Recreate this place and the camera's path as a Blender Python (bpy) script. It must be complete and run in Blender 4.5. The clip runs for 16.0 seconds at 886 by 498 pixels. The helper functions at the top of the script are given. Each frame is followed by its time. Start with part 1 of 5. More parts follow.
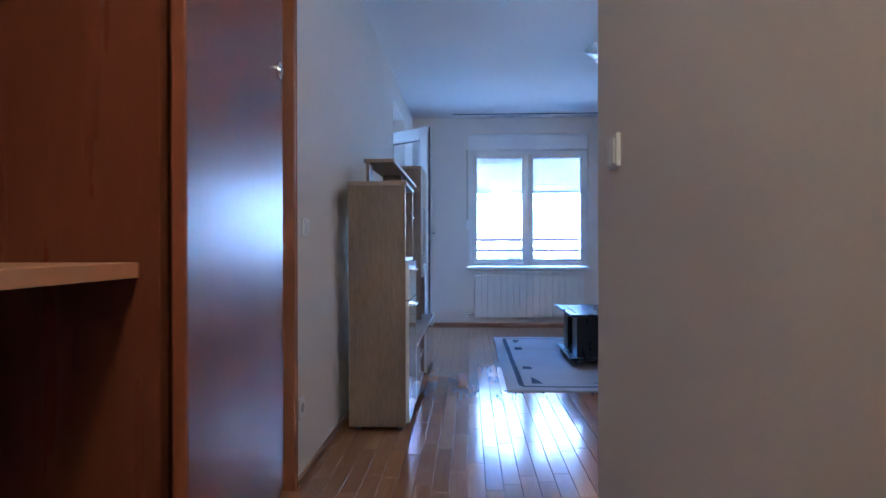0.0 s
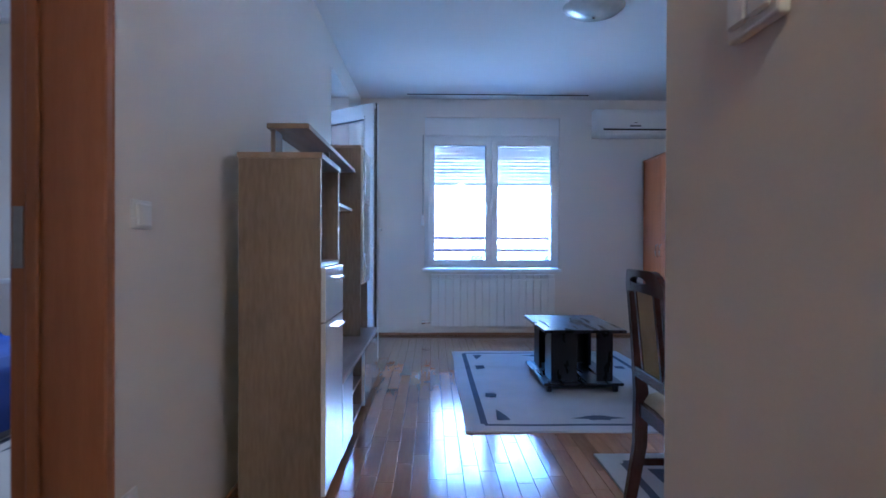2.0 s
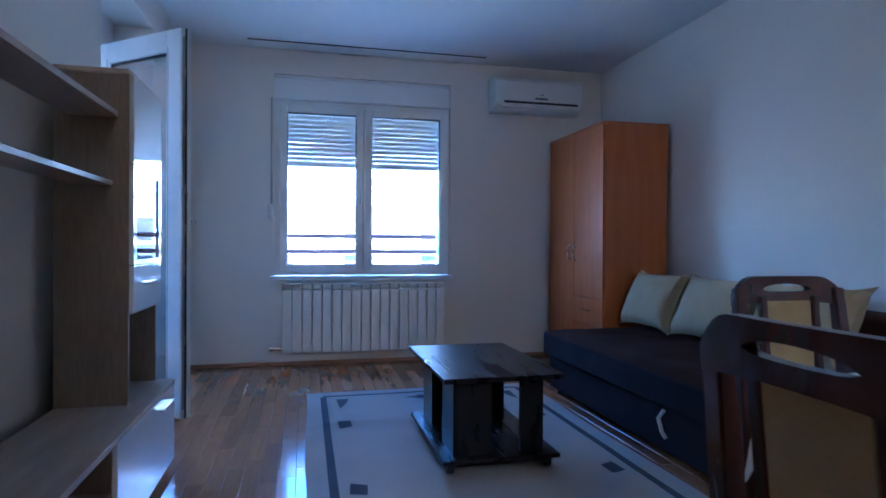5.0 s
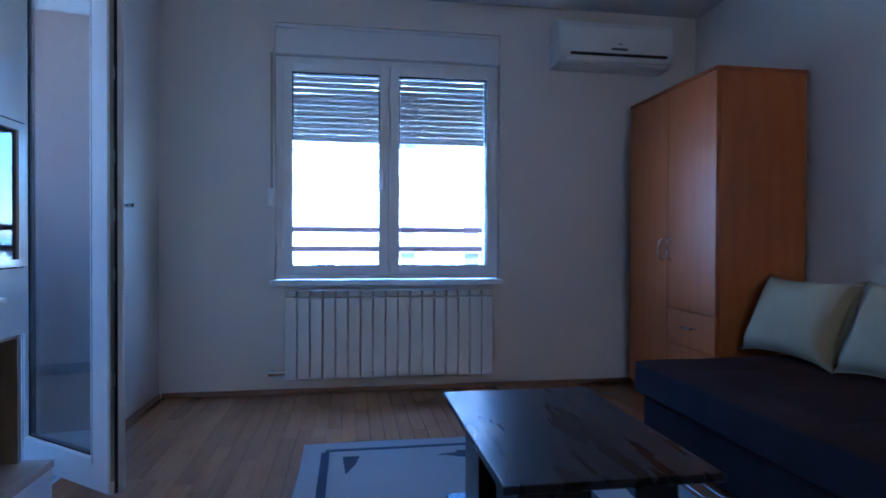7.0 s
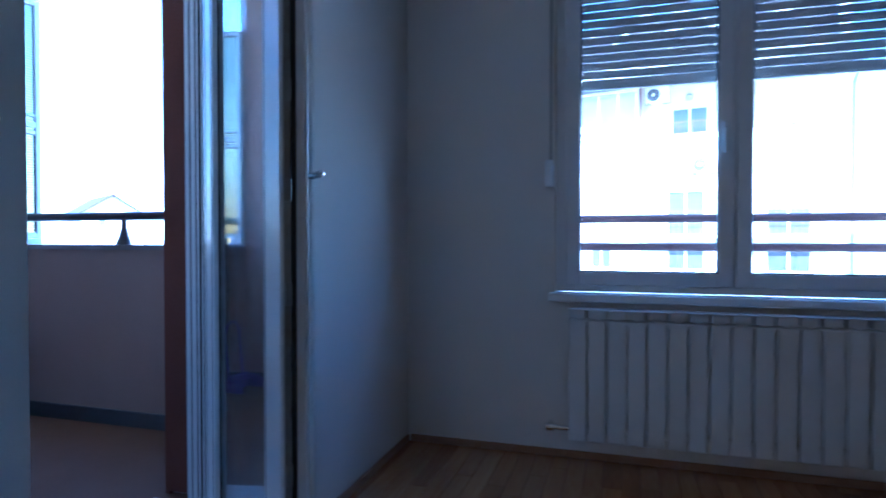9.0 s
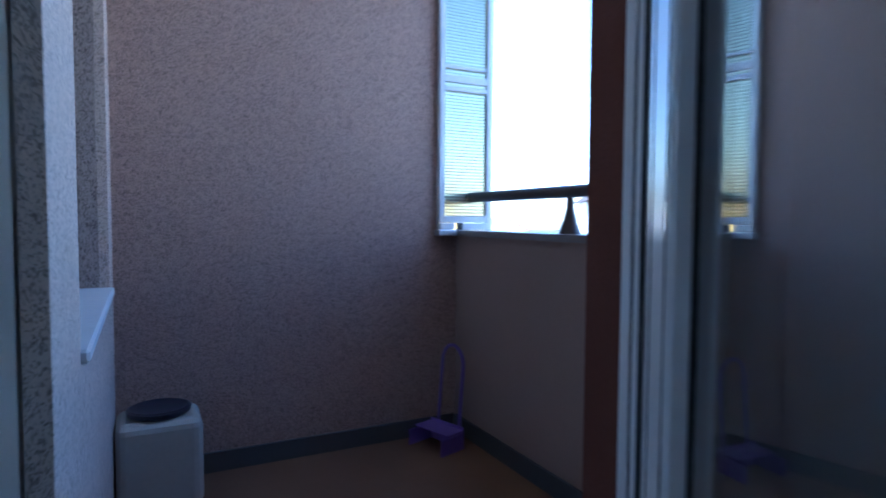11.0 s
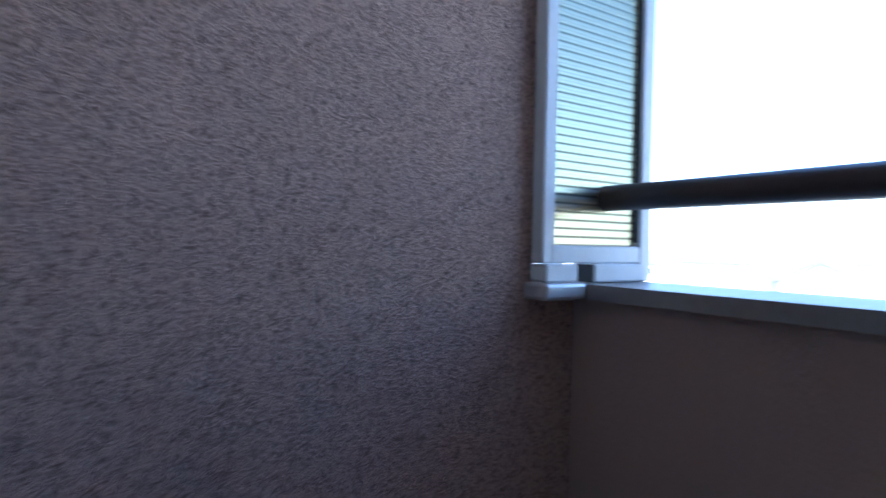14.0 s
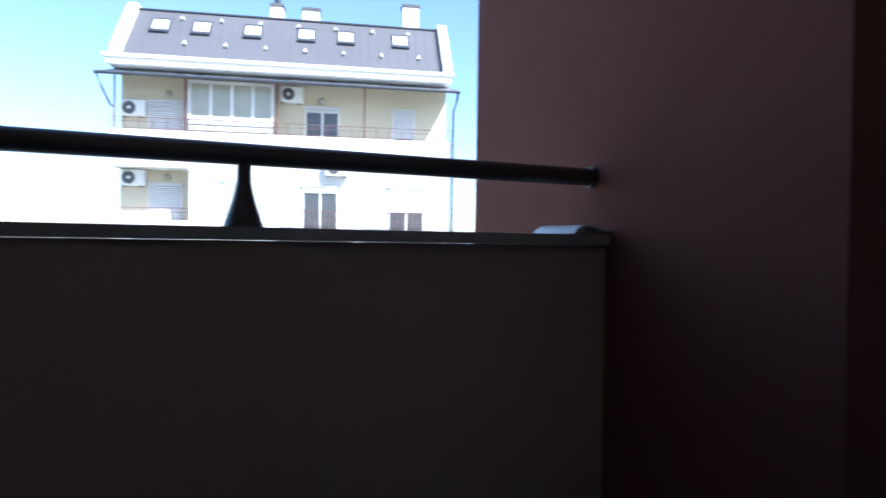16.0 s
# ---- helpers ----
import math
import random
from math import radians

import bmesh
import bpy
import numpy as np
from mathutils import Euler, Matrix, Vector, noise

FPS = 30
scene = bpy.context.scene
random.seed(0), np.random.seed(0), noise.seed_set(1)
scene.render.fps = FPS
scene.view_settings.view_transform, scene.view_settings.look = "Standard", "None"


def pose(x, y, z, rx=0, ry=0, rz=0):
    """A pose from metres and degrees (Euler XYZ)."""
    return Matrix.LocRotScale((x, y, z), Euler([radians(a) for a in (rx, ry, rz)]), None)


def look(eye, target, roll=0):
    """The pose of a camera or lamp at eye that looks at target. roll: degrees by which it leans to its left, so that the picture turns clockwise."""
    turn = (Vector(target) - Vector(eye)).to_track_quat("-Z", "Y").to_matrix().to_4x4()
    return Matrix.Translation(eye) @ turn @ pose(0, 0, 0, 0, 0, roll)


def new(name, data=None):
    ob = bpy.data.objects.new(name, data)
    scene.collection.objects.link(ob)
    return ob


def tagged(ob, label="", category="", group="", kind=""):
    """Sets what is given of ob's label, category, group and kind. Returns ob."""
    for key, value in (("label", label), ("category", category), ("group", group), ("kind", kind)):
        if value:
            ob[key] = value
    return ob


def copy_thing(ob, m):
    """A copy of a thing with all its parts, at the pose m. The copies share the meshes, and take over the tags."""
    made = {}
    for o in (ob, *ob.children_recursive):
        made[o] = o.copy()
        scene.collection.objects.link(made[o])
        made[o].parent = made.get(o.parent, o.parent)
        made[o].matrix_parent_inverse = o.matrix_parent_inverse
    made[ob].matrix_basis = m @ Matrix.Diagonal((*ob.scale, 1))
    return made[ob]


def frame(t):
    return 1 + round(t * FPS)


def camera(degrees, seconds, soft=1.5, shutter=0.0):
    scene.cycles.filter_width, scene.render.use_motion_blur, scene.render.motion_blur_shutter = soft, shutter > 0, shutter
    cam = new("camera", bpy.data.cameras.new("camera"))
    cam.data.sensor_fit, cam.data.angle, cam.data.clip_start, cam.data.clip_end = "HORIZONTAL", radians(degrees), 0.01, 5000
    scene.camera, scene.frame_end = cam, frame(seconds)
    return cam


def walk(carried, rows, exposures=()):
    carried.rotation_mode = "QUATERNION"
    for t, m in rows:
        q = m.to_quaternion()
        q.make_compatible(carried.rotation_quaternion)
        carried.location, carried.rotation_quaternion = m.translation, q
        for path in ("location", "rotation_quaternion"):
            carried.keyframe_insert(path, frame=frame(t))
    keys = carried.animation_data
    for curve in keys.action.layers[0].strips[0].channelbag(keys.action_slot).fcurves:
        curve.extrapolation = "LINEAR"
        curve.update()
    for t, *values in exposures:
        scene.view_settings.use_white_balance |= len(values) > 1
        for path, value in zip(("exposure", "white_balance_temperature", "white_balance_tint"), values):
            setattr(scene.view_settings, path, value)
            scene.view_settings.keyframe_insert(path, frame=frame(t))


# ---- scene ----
cam = camera(73.8, 16.0, soft=1.6, shutter=0.4)
PATH = [
    (0, (-0.056, -0.455, 1.001), (-0.144, 1.543, 0.995), -0.1),
    (0.5, (-0.027, -0.256, 0.998), (-0.111, 1.742, 0.99), -0.1),
    (1, (-0.018, -0.012, 1.003), (-0.085, 1.987, 0.994), 0.0),
    (1.5, (-0.009, 0.213, 1.012), (-0.025, 2.212, 1.003), 0.1),
    (2, (0.021, 0.48, 1.008), (0.059, 2.479, 0.997), 0.2),
    (2.5, (0.049, 0.713, 1.015), (0.125, 2.712, 1.006), 0.1),
    (3, (0.055, 0.937, 1.012), (0.252, 2.927, 1.001), 0.4),
    (3.5, (0.039, 1.172, 1.023), (0.442, 3.131, 1.016), 0.3),
    (4, (0.071, 1.434, 1.01), (0.527, 3.382, 1.005), 0.3),
    (6.5, (0.4, 2.808, 1.02), (0.827, 4.762, 0.996), 0.2),
    (7, (0.431, 3.104, 1.001), (0.742, 5.08, 0.981), 0.2),
    (7.5, (0.414, 3.43, 1.009), (0.643, 5.417, 0.991), 0.1),
    (8, (0.393, 3.766, 0.991), (0.453, 5.765, 0.975), 0.0),
    (8.5, (0.364, 4.078, 0.999), (0.102, 6.061, 0.989), -0.1),
    (9, (0.243, 4.382, 0.999), (-0.344, 6.294, 0.963), 0.0),
    (9.5, (0.069, 4.653, 1.009), (-0.782, 6.462, 0.971), -0.4),
    (10, (-0.113, 4.938, 1.022), (-1.300, 6.547, 0.981), -0.6),
    (12.3, (-1.365, 5.991, 1.004), (-3.359, 6.134, 0.940), 0.2),
    (12.5, (-1.452, 5.982, 1.005), (-3.449, 6.100, 0.975), 0.0),
    (13, (-1.796, 6.017, 0.980), (-3.794, 6.112, 0.974), 0.5),
    (13.5, (-2.096, 6.115, 0.995), (-4.038, 6.590, 0.954), 0.7),
    (14, (-2.390, 6.105, 1.028), (-4.054, 7.215, 1.014), 1.2),
    (14.5, (-2.570, 5.998, 1.033), (-3.479, 7.778, 0.975), 0.3),
    (15, (-2.606, 5.881, 1.003), (-2.693, 7.878, 0.957), 1.2),
    (15.5, (-2.542, 5.714, 0.958), (-2.143, 7.673, 0.927), 0.9),
    (16, (-2.465, 5.634, 0.941), (-1.716, 7.488, 0.915), 0.9),
]
EXPOSURES = [
    (0, 5.05, 3750, 10), (2.5, 5.07, 3800, 10), (4, 4.74, 3800, 10), (6.5, 4.27, 3800, 10), (8.5, 3.7, 3800, 10), (10, 2.95, 4000, 10),
    (12.3, 2.7, 4850, 10), (13, 2.6, 4850, 10), (13.5, 2.75, 4850, 10), (14, 2.6, 4950, 10), (14.5, 2.05, 5200, 10), (15, 1.8, 5300, 10), (15.5, 1.55, 5300, 10), (16, 1.15, 5300, 10),
]
walk(cam, [(t, look(eye, target, roll)) for t, eye, target, roll in PATH], EXPOSURES)

# ---- world, sun, lamps ----
world = bpy.data.worlds.new("world")
scene.world = world
world.use_nodes = True
wn = world.node_tree
sky = wn.nodes.new("ShaderNodeTexSky")
sky.sky_type, sky.sun_disc = "NISHITA", False
sky.sun_elevation, sky.sun_rotation = radians(48), radians(150)
wn.links.new(sky.outputs[0], wn.nodes["Background"].inputs[0])
wn.nodes["Background"].inputs[1].default_value = 0.15

sun = new("sun", bpy.data.lights.new("sun", "SUN"))
sun.data.energy, sun.data.angle, sun.data.color = 5.0, radians(0.5), (1.0, 0.95, 0.87)
sun.matrix_world = look((14, -24, 31), (0, 0, 0))

# Lamp out of view behind the start, assumed from the warm hall walls.
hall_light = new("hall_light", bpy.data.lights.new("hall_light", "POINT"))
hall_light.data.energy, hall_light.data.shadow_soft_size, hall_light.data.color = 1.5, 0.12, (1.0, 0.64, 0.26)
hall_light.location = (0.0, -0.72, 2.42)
# Unseen lamp added at the south end to brighten table and east wall.
south_fill = new("south_fill", bpy.data.lights.new("south_fill", "POINT"))
south_fill.data.energy, south_fill.data.shadow_soft_size, south_fill.data.color = 2.0, 0.14, (1.0, 0.74, 0.50)
south_fill.location = (0.72, -0.6, 2.40)


def opening_fill(name, watts, w, h, eye, target, colour=(0.72, 0.86, 1.0)):
    """An area lamp standing in for light through an opening."""
    o = new(name, bpy.data.lights.new(name, "AREA"))
    o.data.shape, o.data.size, o.data.size_y, o.data.energy, o.data.color = "RECTANGLE", w, h, watts, colour
    o.matrix_world = look(eye, target)


# Warm lamp just inside the window, added to brighten the side room.
opening_fill("side_window_fill", 1.4, 0.5, 1.1, (-2.15, 4.80, 1.5), (-2.3, 3.0, 0.8), (1.0, 0.87, 0.70))


# ---- materials ----
def M(name, c1, c2=None, rough=0.5, metal=0.0, big=3.0, fine=60.0, bump=0.1, depth=0.002, stretch=(1, 1, 1), coat=0.0, rand="", amount=0.25, rvar=0.08):
    """A node material: two scales of noise between two colours, fine relief, uneven gloss."""
    c2 = c2 or tuple(v * 0.85 for v in c1)
    m = bpy.data.materials.new(name)
    m.use_nodes = True
    t = m.node_tree
    N, L = t.nodes.new, t.links.new
    b = t.nodes["Principled BSDF"]
    tc, mp = N("ShaderNodeTexCoord"), N("ShaderNodeMapping")
    mp.inputs["Scale"].default_value = stretch
    L(tc.outputs["Object"], mp.inputs["Vector"])
    n1, n2 = N("ShaderNodeTexNoise"), N("ShaderNodeTexNoise")
    n1.inputs["Scale"].default_value, n1.inputs["Detail"].default_value = big, 4
    n2.inputs["Scale"].default_value, n2.inputs["Detail"].default_value = fine, 3
    src = mp.outputs["Vector"]
    if rand:
        ri = N("ShaderNodeObjectInfo") if rand == "object" else N("ShaderNodeNewGeometry")
        rout = ri.outputs["Random"] if rand == "object" else ri.outputs["Random Per Island"]
        off = N("ShaderNodeVectorMath")
        off.operation = "ADD"
        sc = N("ShaderNodeMath")
        sc.operation = "MULTIPLY"
        sc.inputs[1].default_value = 37.0
        L(rout, sc.inputs[0])
        L(src, off.inputs[0])
        L(sc.outputs[0], off.inputs[1])
        src = off.outputs[0]
    L(src, n1.inputs["Vector"])
    L(src, n2.inputs["Vector"])
    mix = N("ShaderNodeMix")
    mix.inputs[0].default_value = 0.4
    L(n1.outputs["Fac"], mix.inputs[2])
    L(n2.outputs["Fac"], mix.inputs[3])
    ramp = N("ShaderNodeValToRGB")
    ramp.color_ramp.elements[0].position, ramp.color_ramp.elements[1].position = 0.32, 0.68
    ramp.color_ramp.elements[0].color, ramp.color_ramp.elements[1].color = (*c1, 1), (*c2, 1)
    L(mix.outputs[0], ramp.inputs[0])
    col = ramp.outputs[0]
    if rand:
        hs, mr = N("ShaderNodeHueSaturation"), N("ShaderNodeMapRange")
        mr.inputs[3].default_value, mr.inputs[4].default_value = 1 - amount, 1 + amount
        L(rout, mr.inputs[0])
        L(mr.outputs[0], hs.inputs["Value"])
        L(col, hs.inputs["Color"])
        col = hs.outputs[0]
    L(col, b.inputs["Base Color"])
    rr = N("ShaderNodeMapRange")
    rr.inputs[3].default_value, rr.inputs[4].default_value = max(rough - rvar, 0.02), min(rough + rvar, 1)
    L(n1.outputs["Fac"], rr.inputs[0])
    L(rr.outputs[0], b.inputs["Roughness"])
    b.inputs["Metallic"].default_value = metal
    b.inputs["Coat Weight"].default_value = coat
    b.inputs["Coat Roughness"].default_value = 0.06
    if bump:
        bp = N("ShaderNodeBump")
        bp.inputs["Strength"].default_value, bp.inputs["Distance"].default_value = bump, depth
        L(n2.outputs["Fac"], bp.inputs["Height"])
        L(bp.outputs[0], b.inputs["Normal"])
    return m


def rough_render(name, c1, c2, scale, strength, depth, stretch=(1, 1, 1)):
    """Scratched render plaster: worm-like pits, their shade in the colour, over a blotchy ground."""
    m = M(name, c1, c2, rough=0.92, big=1.3, fine=30, bump=0)
    t = m.node_tree
    N, L = t.nodes.new, t.links.new
    tc, mp, no, vo, bp, add = N("ShaderNodeTexCoord"), N("ShaderNodeMapping"), N("ShaderNodeTexNoise"), N("ShaderNodeTexVoronoi"), N("ShaderNodeBump"), N("ShaderNodeMath")
    mp.inputs["Scale"].default_value = stretch
    no.inputs["Scale"].default_value, no.inputs["Detail"].default_value, no.inputs["Distortion"].default_value = scale, 2, 2.2
    vo.inputs["Scale"].default_value = scale * 1.3
    vo.feature = "DISTANCE_TO_EDGE"
    L(tc.outputs["Object"], mp.inputs["Vector"])
    L(mp.outputs[0], no.inputs["Vector"])
    L(mp.outputs[0], vo.inputs["Vector"])
    add.operation = "MULTIPLY_ADD"
    add.inputs[1].default_value = 0.25
    L(vo.outputs["Distance"], add.inputs[0])
    L(no.outputs["Fac"], add.inputs[2])
    bp.inputs["Strength"].default_value, bp.inputs["Distance"].default_value = strength, depth
    L(add.outputs[0], bp.inputs["Height"])
    b = t.nodes["Principled BSDF"]
    old = b.inputs["Base Color"].links[0].from_socket
    # Relief shade put into the colour: pits darkened, ridges lightened by height.
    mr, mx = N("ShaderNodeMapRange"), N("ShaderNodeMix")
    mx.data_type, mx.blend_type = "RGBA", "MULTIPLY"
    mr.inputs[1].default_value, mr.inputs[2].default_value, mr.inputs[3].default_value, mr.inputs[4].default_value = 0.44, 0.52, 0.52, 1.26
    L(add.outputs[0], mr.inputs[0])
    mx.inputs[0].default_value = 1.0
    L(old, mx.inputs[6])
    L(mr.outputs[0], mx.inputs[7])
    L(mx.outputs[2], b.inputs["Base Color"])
    L(bp.outputs[0], t.nodes["Principled BSDF"].inputs["Normal"])
    return m


def glass(name, tint=(1, 1, 1), base=0.04):
    """Flat pane: clear or tinted see-through with a mirror sheen that grows at a slant."""
    m = bpy.data.materials.new(name)
    m.use_nodes = True
    t = m.node_tree
    N, L = t.nodes.new, t.links.new
    t.nodes.remove(t.nodes["Principled BSDF"])
    tr, gl, mx, fr = N("ShaderNodeBsdfTransparent"), N("ShaderNodeBsdfGlossy"), N("ShaderNodeMixShader"), N("ShaderNodeLayerWeight")
    pw, ma = N("ShaderNodeMath"), N("ShaderNodeMath")
    pw.operation, ma.operation = "POWER", "MULTIPLY_ADD"
    pw.inputs[1].default_value, ma.inputs[1].default_value, ma.inputs[2].default_value = 4.0, 0.95 - base, base
    fr.inputs["Blend"].default_value = 0.5
    tr.inputs[0].default_value = (*tint, 1)
    gl.inputs["Roughness"].default_value = 0.01
    L(fr.outputs["Facing"], pw.inputs[0])
    L(pw.outputs[0], ma.inputs[0])
    L(ma.outputs[0], mx.inputs[0])
    L(tr.outputs[0], mx.inputs[1])
    L(gl.outputs[0], mx.inputs[2])
    L(mx.outputs[0], t.nodes["Material Output"].inputs["Surface"])
    return m


def ribbed_glass(name):
    """Obscure glass with fine level ribs: milky and streaked."""
    m = bpy.data.materials.new(name)
    m.use_nodes = True
    t = m.node_tree
    N, L = t.nodes.new, t.links.new
    b = t.nodes["Principled BSDF"]
    tc, wv, rp, bp = N("ShaderNodeTexCoord"), N("ShaderNodeTexWave"), N("ShaderNodeValToRGB"), N("ShaderNodeBump")
    wv.bands_direction, wv.inputs["Scale"].default_value, wv.inputs["Distortion"].default_value = "Z", 21.0, 0.0
    rp.color_ramp.elements[0].position, rp.color_ramp.elements[1].position = 0.05, 0.35
    rp.color_ramp.elements[0].color, rp.color_ramp.elements[1].color = (0.05, 0.05, 0.035, 1), (0.34, 0.31, 0.20, 1)
    bp.inputs["Strength"].default_value, bp.inputs["Distance"].default_value = 0.7, 0.003
    L(tc.outputs["Object"], wv.inputs["Vector"])
    L(wv.outputs["Fac"], rp.inputs[0])
    L(rp.outputs[0], b.inputs["Base Color"])
    L(wv.outputs["Fac"], bp.inputs["Height"])
    L(bp.outputs[0], b.inputs["Normal"])
    b.inputs["Transmission Weight"].default_value = 1.0
    b.inputs["Roughness"].default_value = 0.28
    b.inputs["IOR"].default_value = 1.3
    return m


PAINT = M("wall_paint", (0.78, 0.73, 0.66), (0.74, 0.69, 0.62), rough=0.85, big=0.8, fine=240, bump=0.15, depth=0.0012)
CEIL = M("ceiling_paint", (0.82, 0.81, 0.79), (0.78, 0.77, 0.75), rough=0.9, big=0.6, fine=200, bump=0.1, depth=0.001)
PARQUET = M("parquet", (0.42, 0.215, 0.09), (0.30, 0.14, 0.055), rough=0.17, big=7, fine=70, bump=0.22, depth=0.0007, stretch=(1, 0.09, 1), coat=0.35, rand="object", amount=0.15, rvar=0.05)
PARQUET_REST = M("parquet_rest", (0.42, 0.215, 0.09), (0.30, 0.14, 0.055), rough=0.17, big=7, fine=70, bump=0.22, depth=0.0007, stretch=(1, 0.09, 1), coat=0.35, rand="island", amount=0.15, rvar=0.05)
JOINT = M("floor_joint", (0.17, 0.09, 0.045), rough=0.7)
SKIRT = M("wood_skirting", (0.34, 0.20, 0.11), (0.27, 0.15, 0.08), rough=0.4, stretch=(1, 1, 1), fine=90)
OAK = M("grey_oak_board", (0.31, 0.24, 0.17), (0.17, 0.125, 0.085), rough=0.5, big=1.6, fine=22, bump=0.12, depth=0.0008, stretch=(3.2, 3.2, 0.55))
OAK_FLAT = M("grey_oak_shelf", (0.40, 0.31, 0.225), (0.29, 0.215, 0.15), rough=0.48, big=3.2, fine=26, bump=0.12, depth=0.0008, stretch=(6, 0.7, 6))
GLOSS = M("white_gloss", (0.74, 0.74, 0.74), (0.71, 0.71, 0.71), rough=0.09, big=2, fine=20, bump=0.03, depth=0.0006, coat=0.6, rvar=0.03)
CHROME = M("chrome", (0.78, 0.79, 0.80), (0.70, 0.71, 0.72), rough=0.16, metal=1.0, bump=0.03)
PVC = M("white_pvc", (0.80, 0.80, 0.79), (0.76, 0.76, 0.75), rough=0.32, big=3, fine=90, bump=0.03, depth=0.0005)
SEAL = M("black_seal", (0.02, 0.02, 0.022), rough=0.6, bump=0)
STEEL = M("lock_steel", (0.42, 0.40, 0.36), (0.32, 0.30, 0.27), rough=0.38, metal=0.9)
ALU = M("white_aluminium", (0.70, 0.73, 0.75), (0.60, 0.63, 0.66), rough=0.38, big=5, fine=60, bump=0.08, depth=0.0008)
SHUTTER = M("shutter_slat", (0.58, 0.58, 0.57), (0.52, 0.52, 0.51), rough=0.5)
RADW = M("radiator_enamel", (0.80, 0.79, 0.76), (0.76, 0.75, 0.72), rough=0.34, fine=80, bump=0.04, depth=0.0005)
PLASTIC = M("white_plastic", (0.80, 0.80, 0.78), (0.77, 0.77, 0.75), rough=0.4, bump=0.03)
GREYP = M("grey_plastic", (0.10, 0.10, 0.11), rough=0.5)
CHERRY = M("cherry_laminate", (0.50, 0.155, 0.032), (0.40, 0.115, 0.022), rough=0.36, big=4, fine=40, bump=0.06, depth=0.0006, stretch=(5, 5, 0.5))
# Darker than the door's veneer: the open bay's shade is in this colour.
REDWOOD_SHADED = M("shaded_reddish_veneer", (0.12, 0.034, 0.011), (0.09, 0.024, 0.007), rough=0.29, big=4, fine=50, bump=0.04, depth=0.0006, stretch=(6, 6, 0.45), coat=0.08)
VENEER = M("brown_veneer", (0.19, 0.058, 0.018), (0.16, 0.048, 0.014), rough=0.36, big=1.2, fine=30, bump=0, stretch=(3, 3, 0.4), coat=0.0, rvar=0.03)
VENEER.node_tree.nodes["Principled BSDF"].inputs["Specular IOR Level"].default_value = 0.35
DOORWOOD = M("door_jamb_wood", (0.40, 0.165, 0.05), (0.30, 0.115, 0.035), rough=0.35, big=4, fine=40, bump=0.1, depth=0.0008, stretch=(6, 6, 0.4))
BLACKWOOD = M("black_ash_laminate", (0.010, 0.010, 0.012), (0.018, 0.017, 0.018), rough=0.29, big=3, fine=60, bump=0.06, depth=0.0010, stretch=(5, 0.5, 2))
BLACKWOOD.node_tree.nodes["Principled BSDF"].inputs["Specular IOR Level"].default_value = 0.3
RUGPILE = M("beige_pile", (0.50, 0.455, 0.40), (0.42, 0.375, 0.33), rough=0.95, big=2.5, fine=300, bump=0.6, depth=0.004)
RUGBLUE = M("slate_pile", (0.085, 0.09, 0.11), (0.06, 0.065, 0.08), rough=0.95, big=6, fine=300, bump=0.6, depth=0.004)
SOFA = M("dark_brown_plush", (0.050, 0.022, 0.014), (0.034, 0.016, 0.010), rough=0.9, big=5, fine=220, bump=0.4, depth=0.003)
SOFASIDE = M("slate_plush", (0.034, 0.026, 0.027), (0.025, 0.019, 0.020), rough=0.9, big=5, fine=220, bump=0.4, depth=0.003)
for m_ in (SOFA, SOFASIDE):
    m_.node_tree.nodes["Principled BSDF"].inputs["Specular IOR Level"].default_value = 0.08
CUSHION = M("sand_cushion_cloth", (0.42, 0.32, 0.17), (0.35, 0.265, 0.135), rough=0.9, big=4, fine=260, bump=0.35, depth=0.002)
BLUEPLUSH = M("royal_blue_plush", (0.015, 0.04, 0.24), (0.01, 0.028, 0.17), rough=0.8, big=5, fine=200, bump=0.4, depth=0.003)
CHAIRWOOD = M("dark_stained_beech", (0.060, 0.020, 0.013), (0.038, 0.012, 0.008), rough=0.24, big=5, fine=40, bump=0.06, depth=0.0008, stretch=(4, 4, 0.7), coat=0.25)
UPHOL = M("gold_upholstery", (0.42, 0.315, 0.135), (0.33, 0.24, 0.095), rough=0.85, big=9, fine=150, bump=0.35, depth=0.003)
SEATCLOTH = M("straw_upholstery", (0.44, 0.37, 0.235), (0.30, 0.245, 0.15), rough=0.88, big=9, fine=150, bump=0.35, depth=0.003)
MOTIF = M("motif_thread", (0.10, 0.075, 0.04), rough=0.9)
CLOTH = M("cream_tablecloth", (0.62, 0.585, 0.51), (0.56, 0.525, 0.455), rough=0.75, big=5, fine=320, bump=0.25, depth=0.001)
INK = M("black_print", (0.035, 0.035, 0.038), (0.05, 0.05, 0.052), rough=0.7, bump=0)
PRINTGREY = M("grey_print", (0.22, 0.21, 0.20), (0.26, 0.25, 0.24), rough=0.7, bump=0)
LAMPGLASS = M("frosted_lamp_glass", (0.62, 0.68, 0.66), (0.50, 0.57, 0.56), rough=0.25, big=9, fine=30, bump=0.1)
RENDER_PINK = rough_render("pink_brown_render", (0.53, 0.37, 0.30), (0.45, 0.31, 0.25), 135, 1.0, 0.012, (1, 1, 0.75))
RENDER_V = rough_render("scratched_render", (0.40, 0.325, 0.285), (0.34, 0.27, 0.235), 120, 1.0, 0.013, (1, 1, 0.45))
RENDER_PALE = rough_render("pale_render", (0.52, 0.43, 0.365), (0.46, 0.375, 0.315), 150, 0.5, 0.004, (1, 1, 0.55))
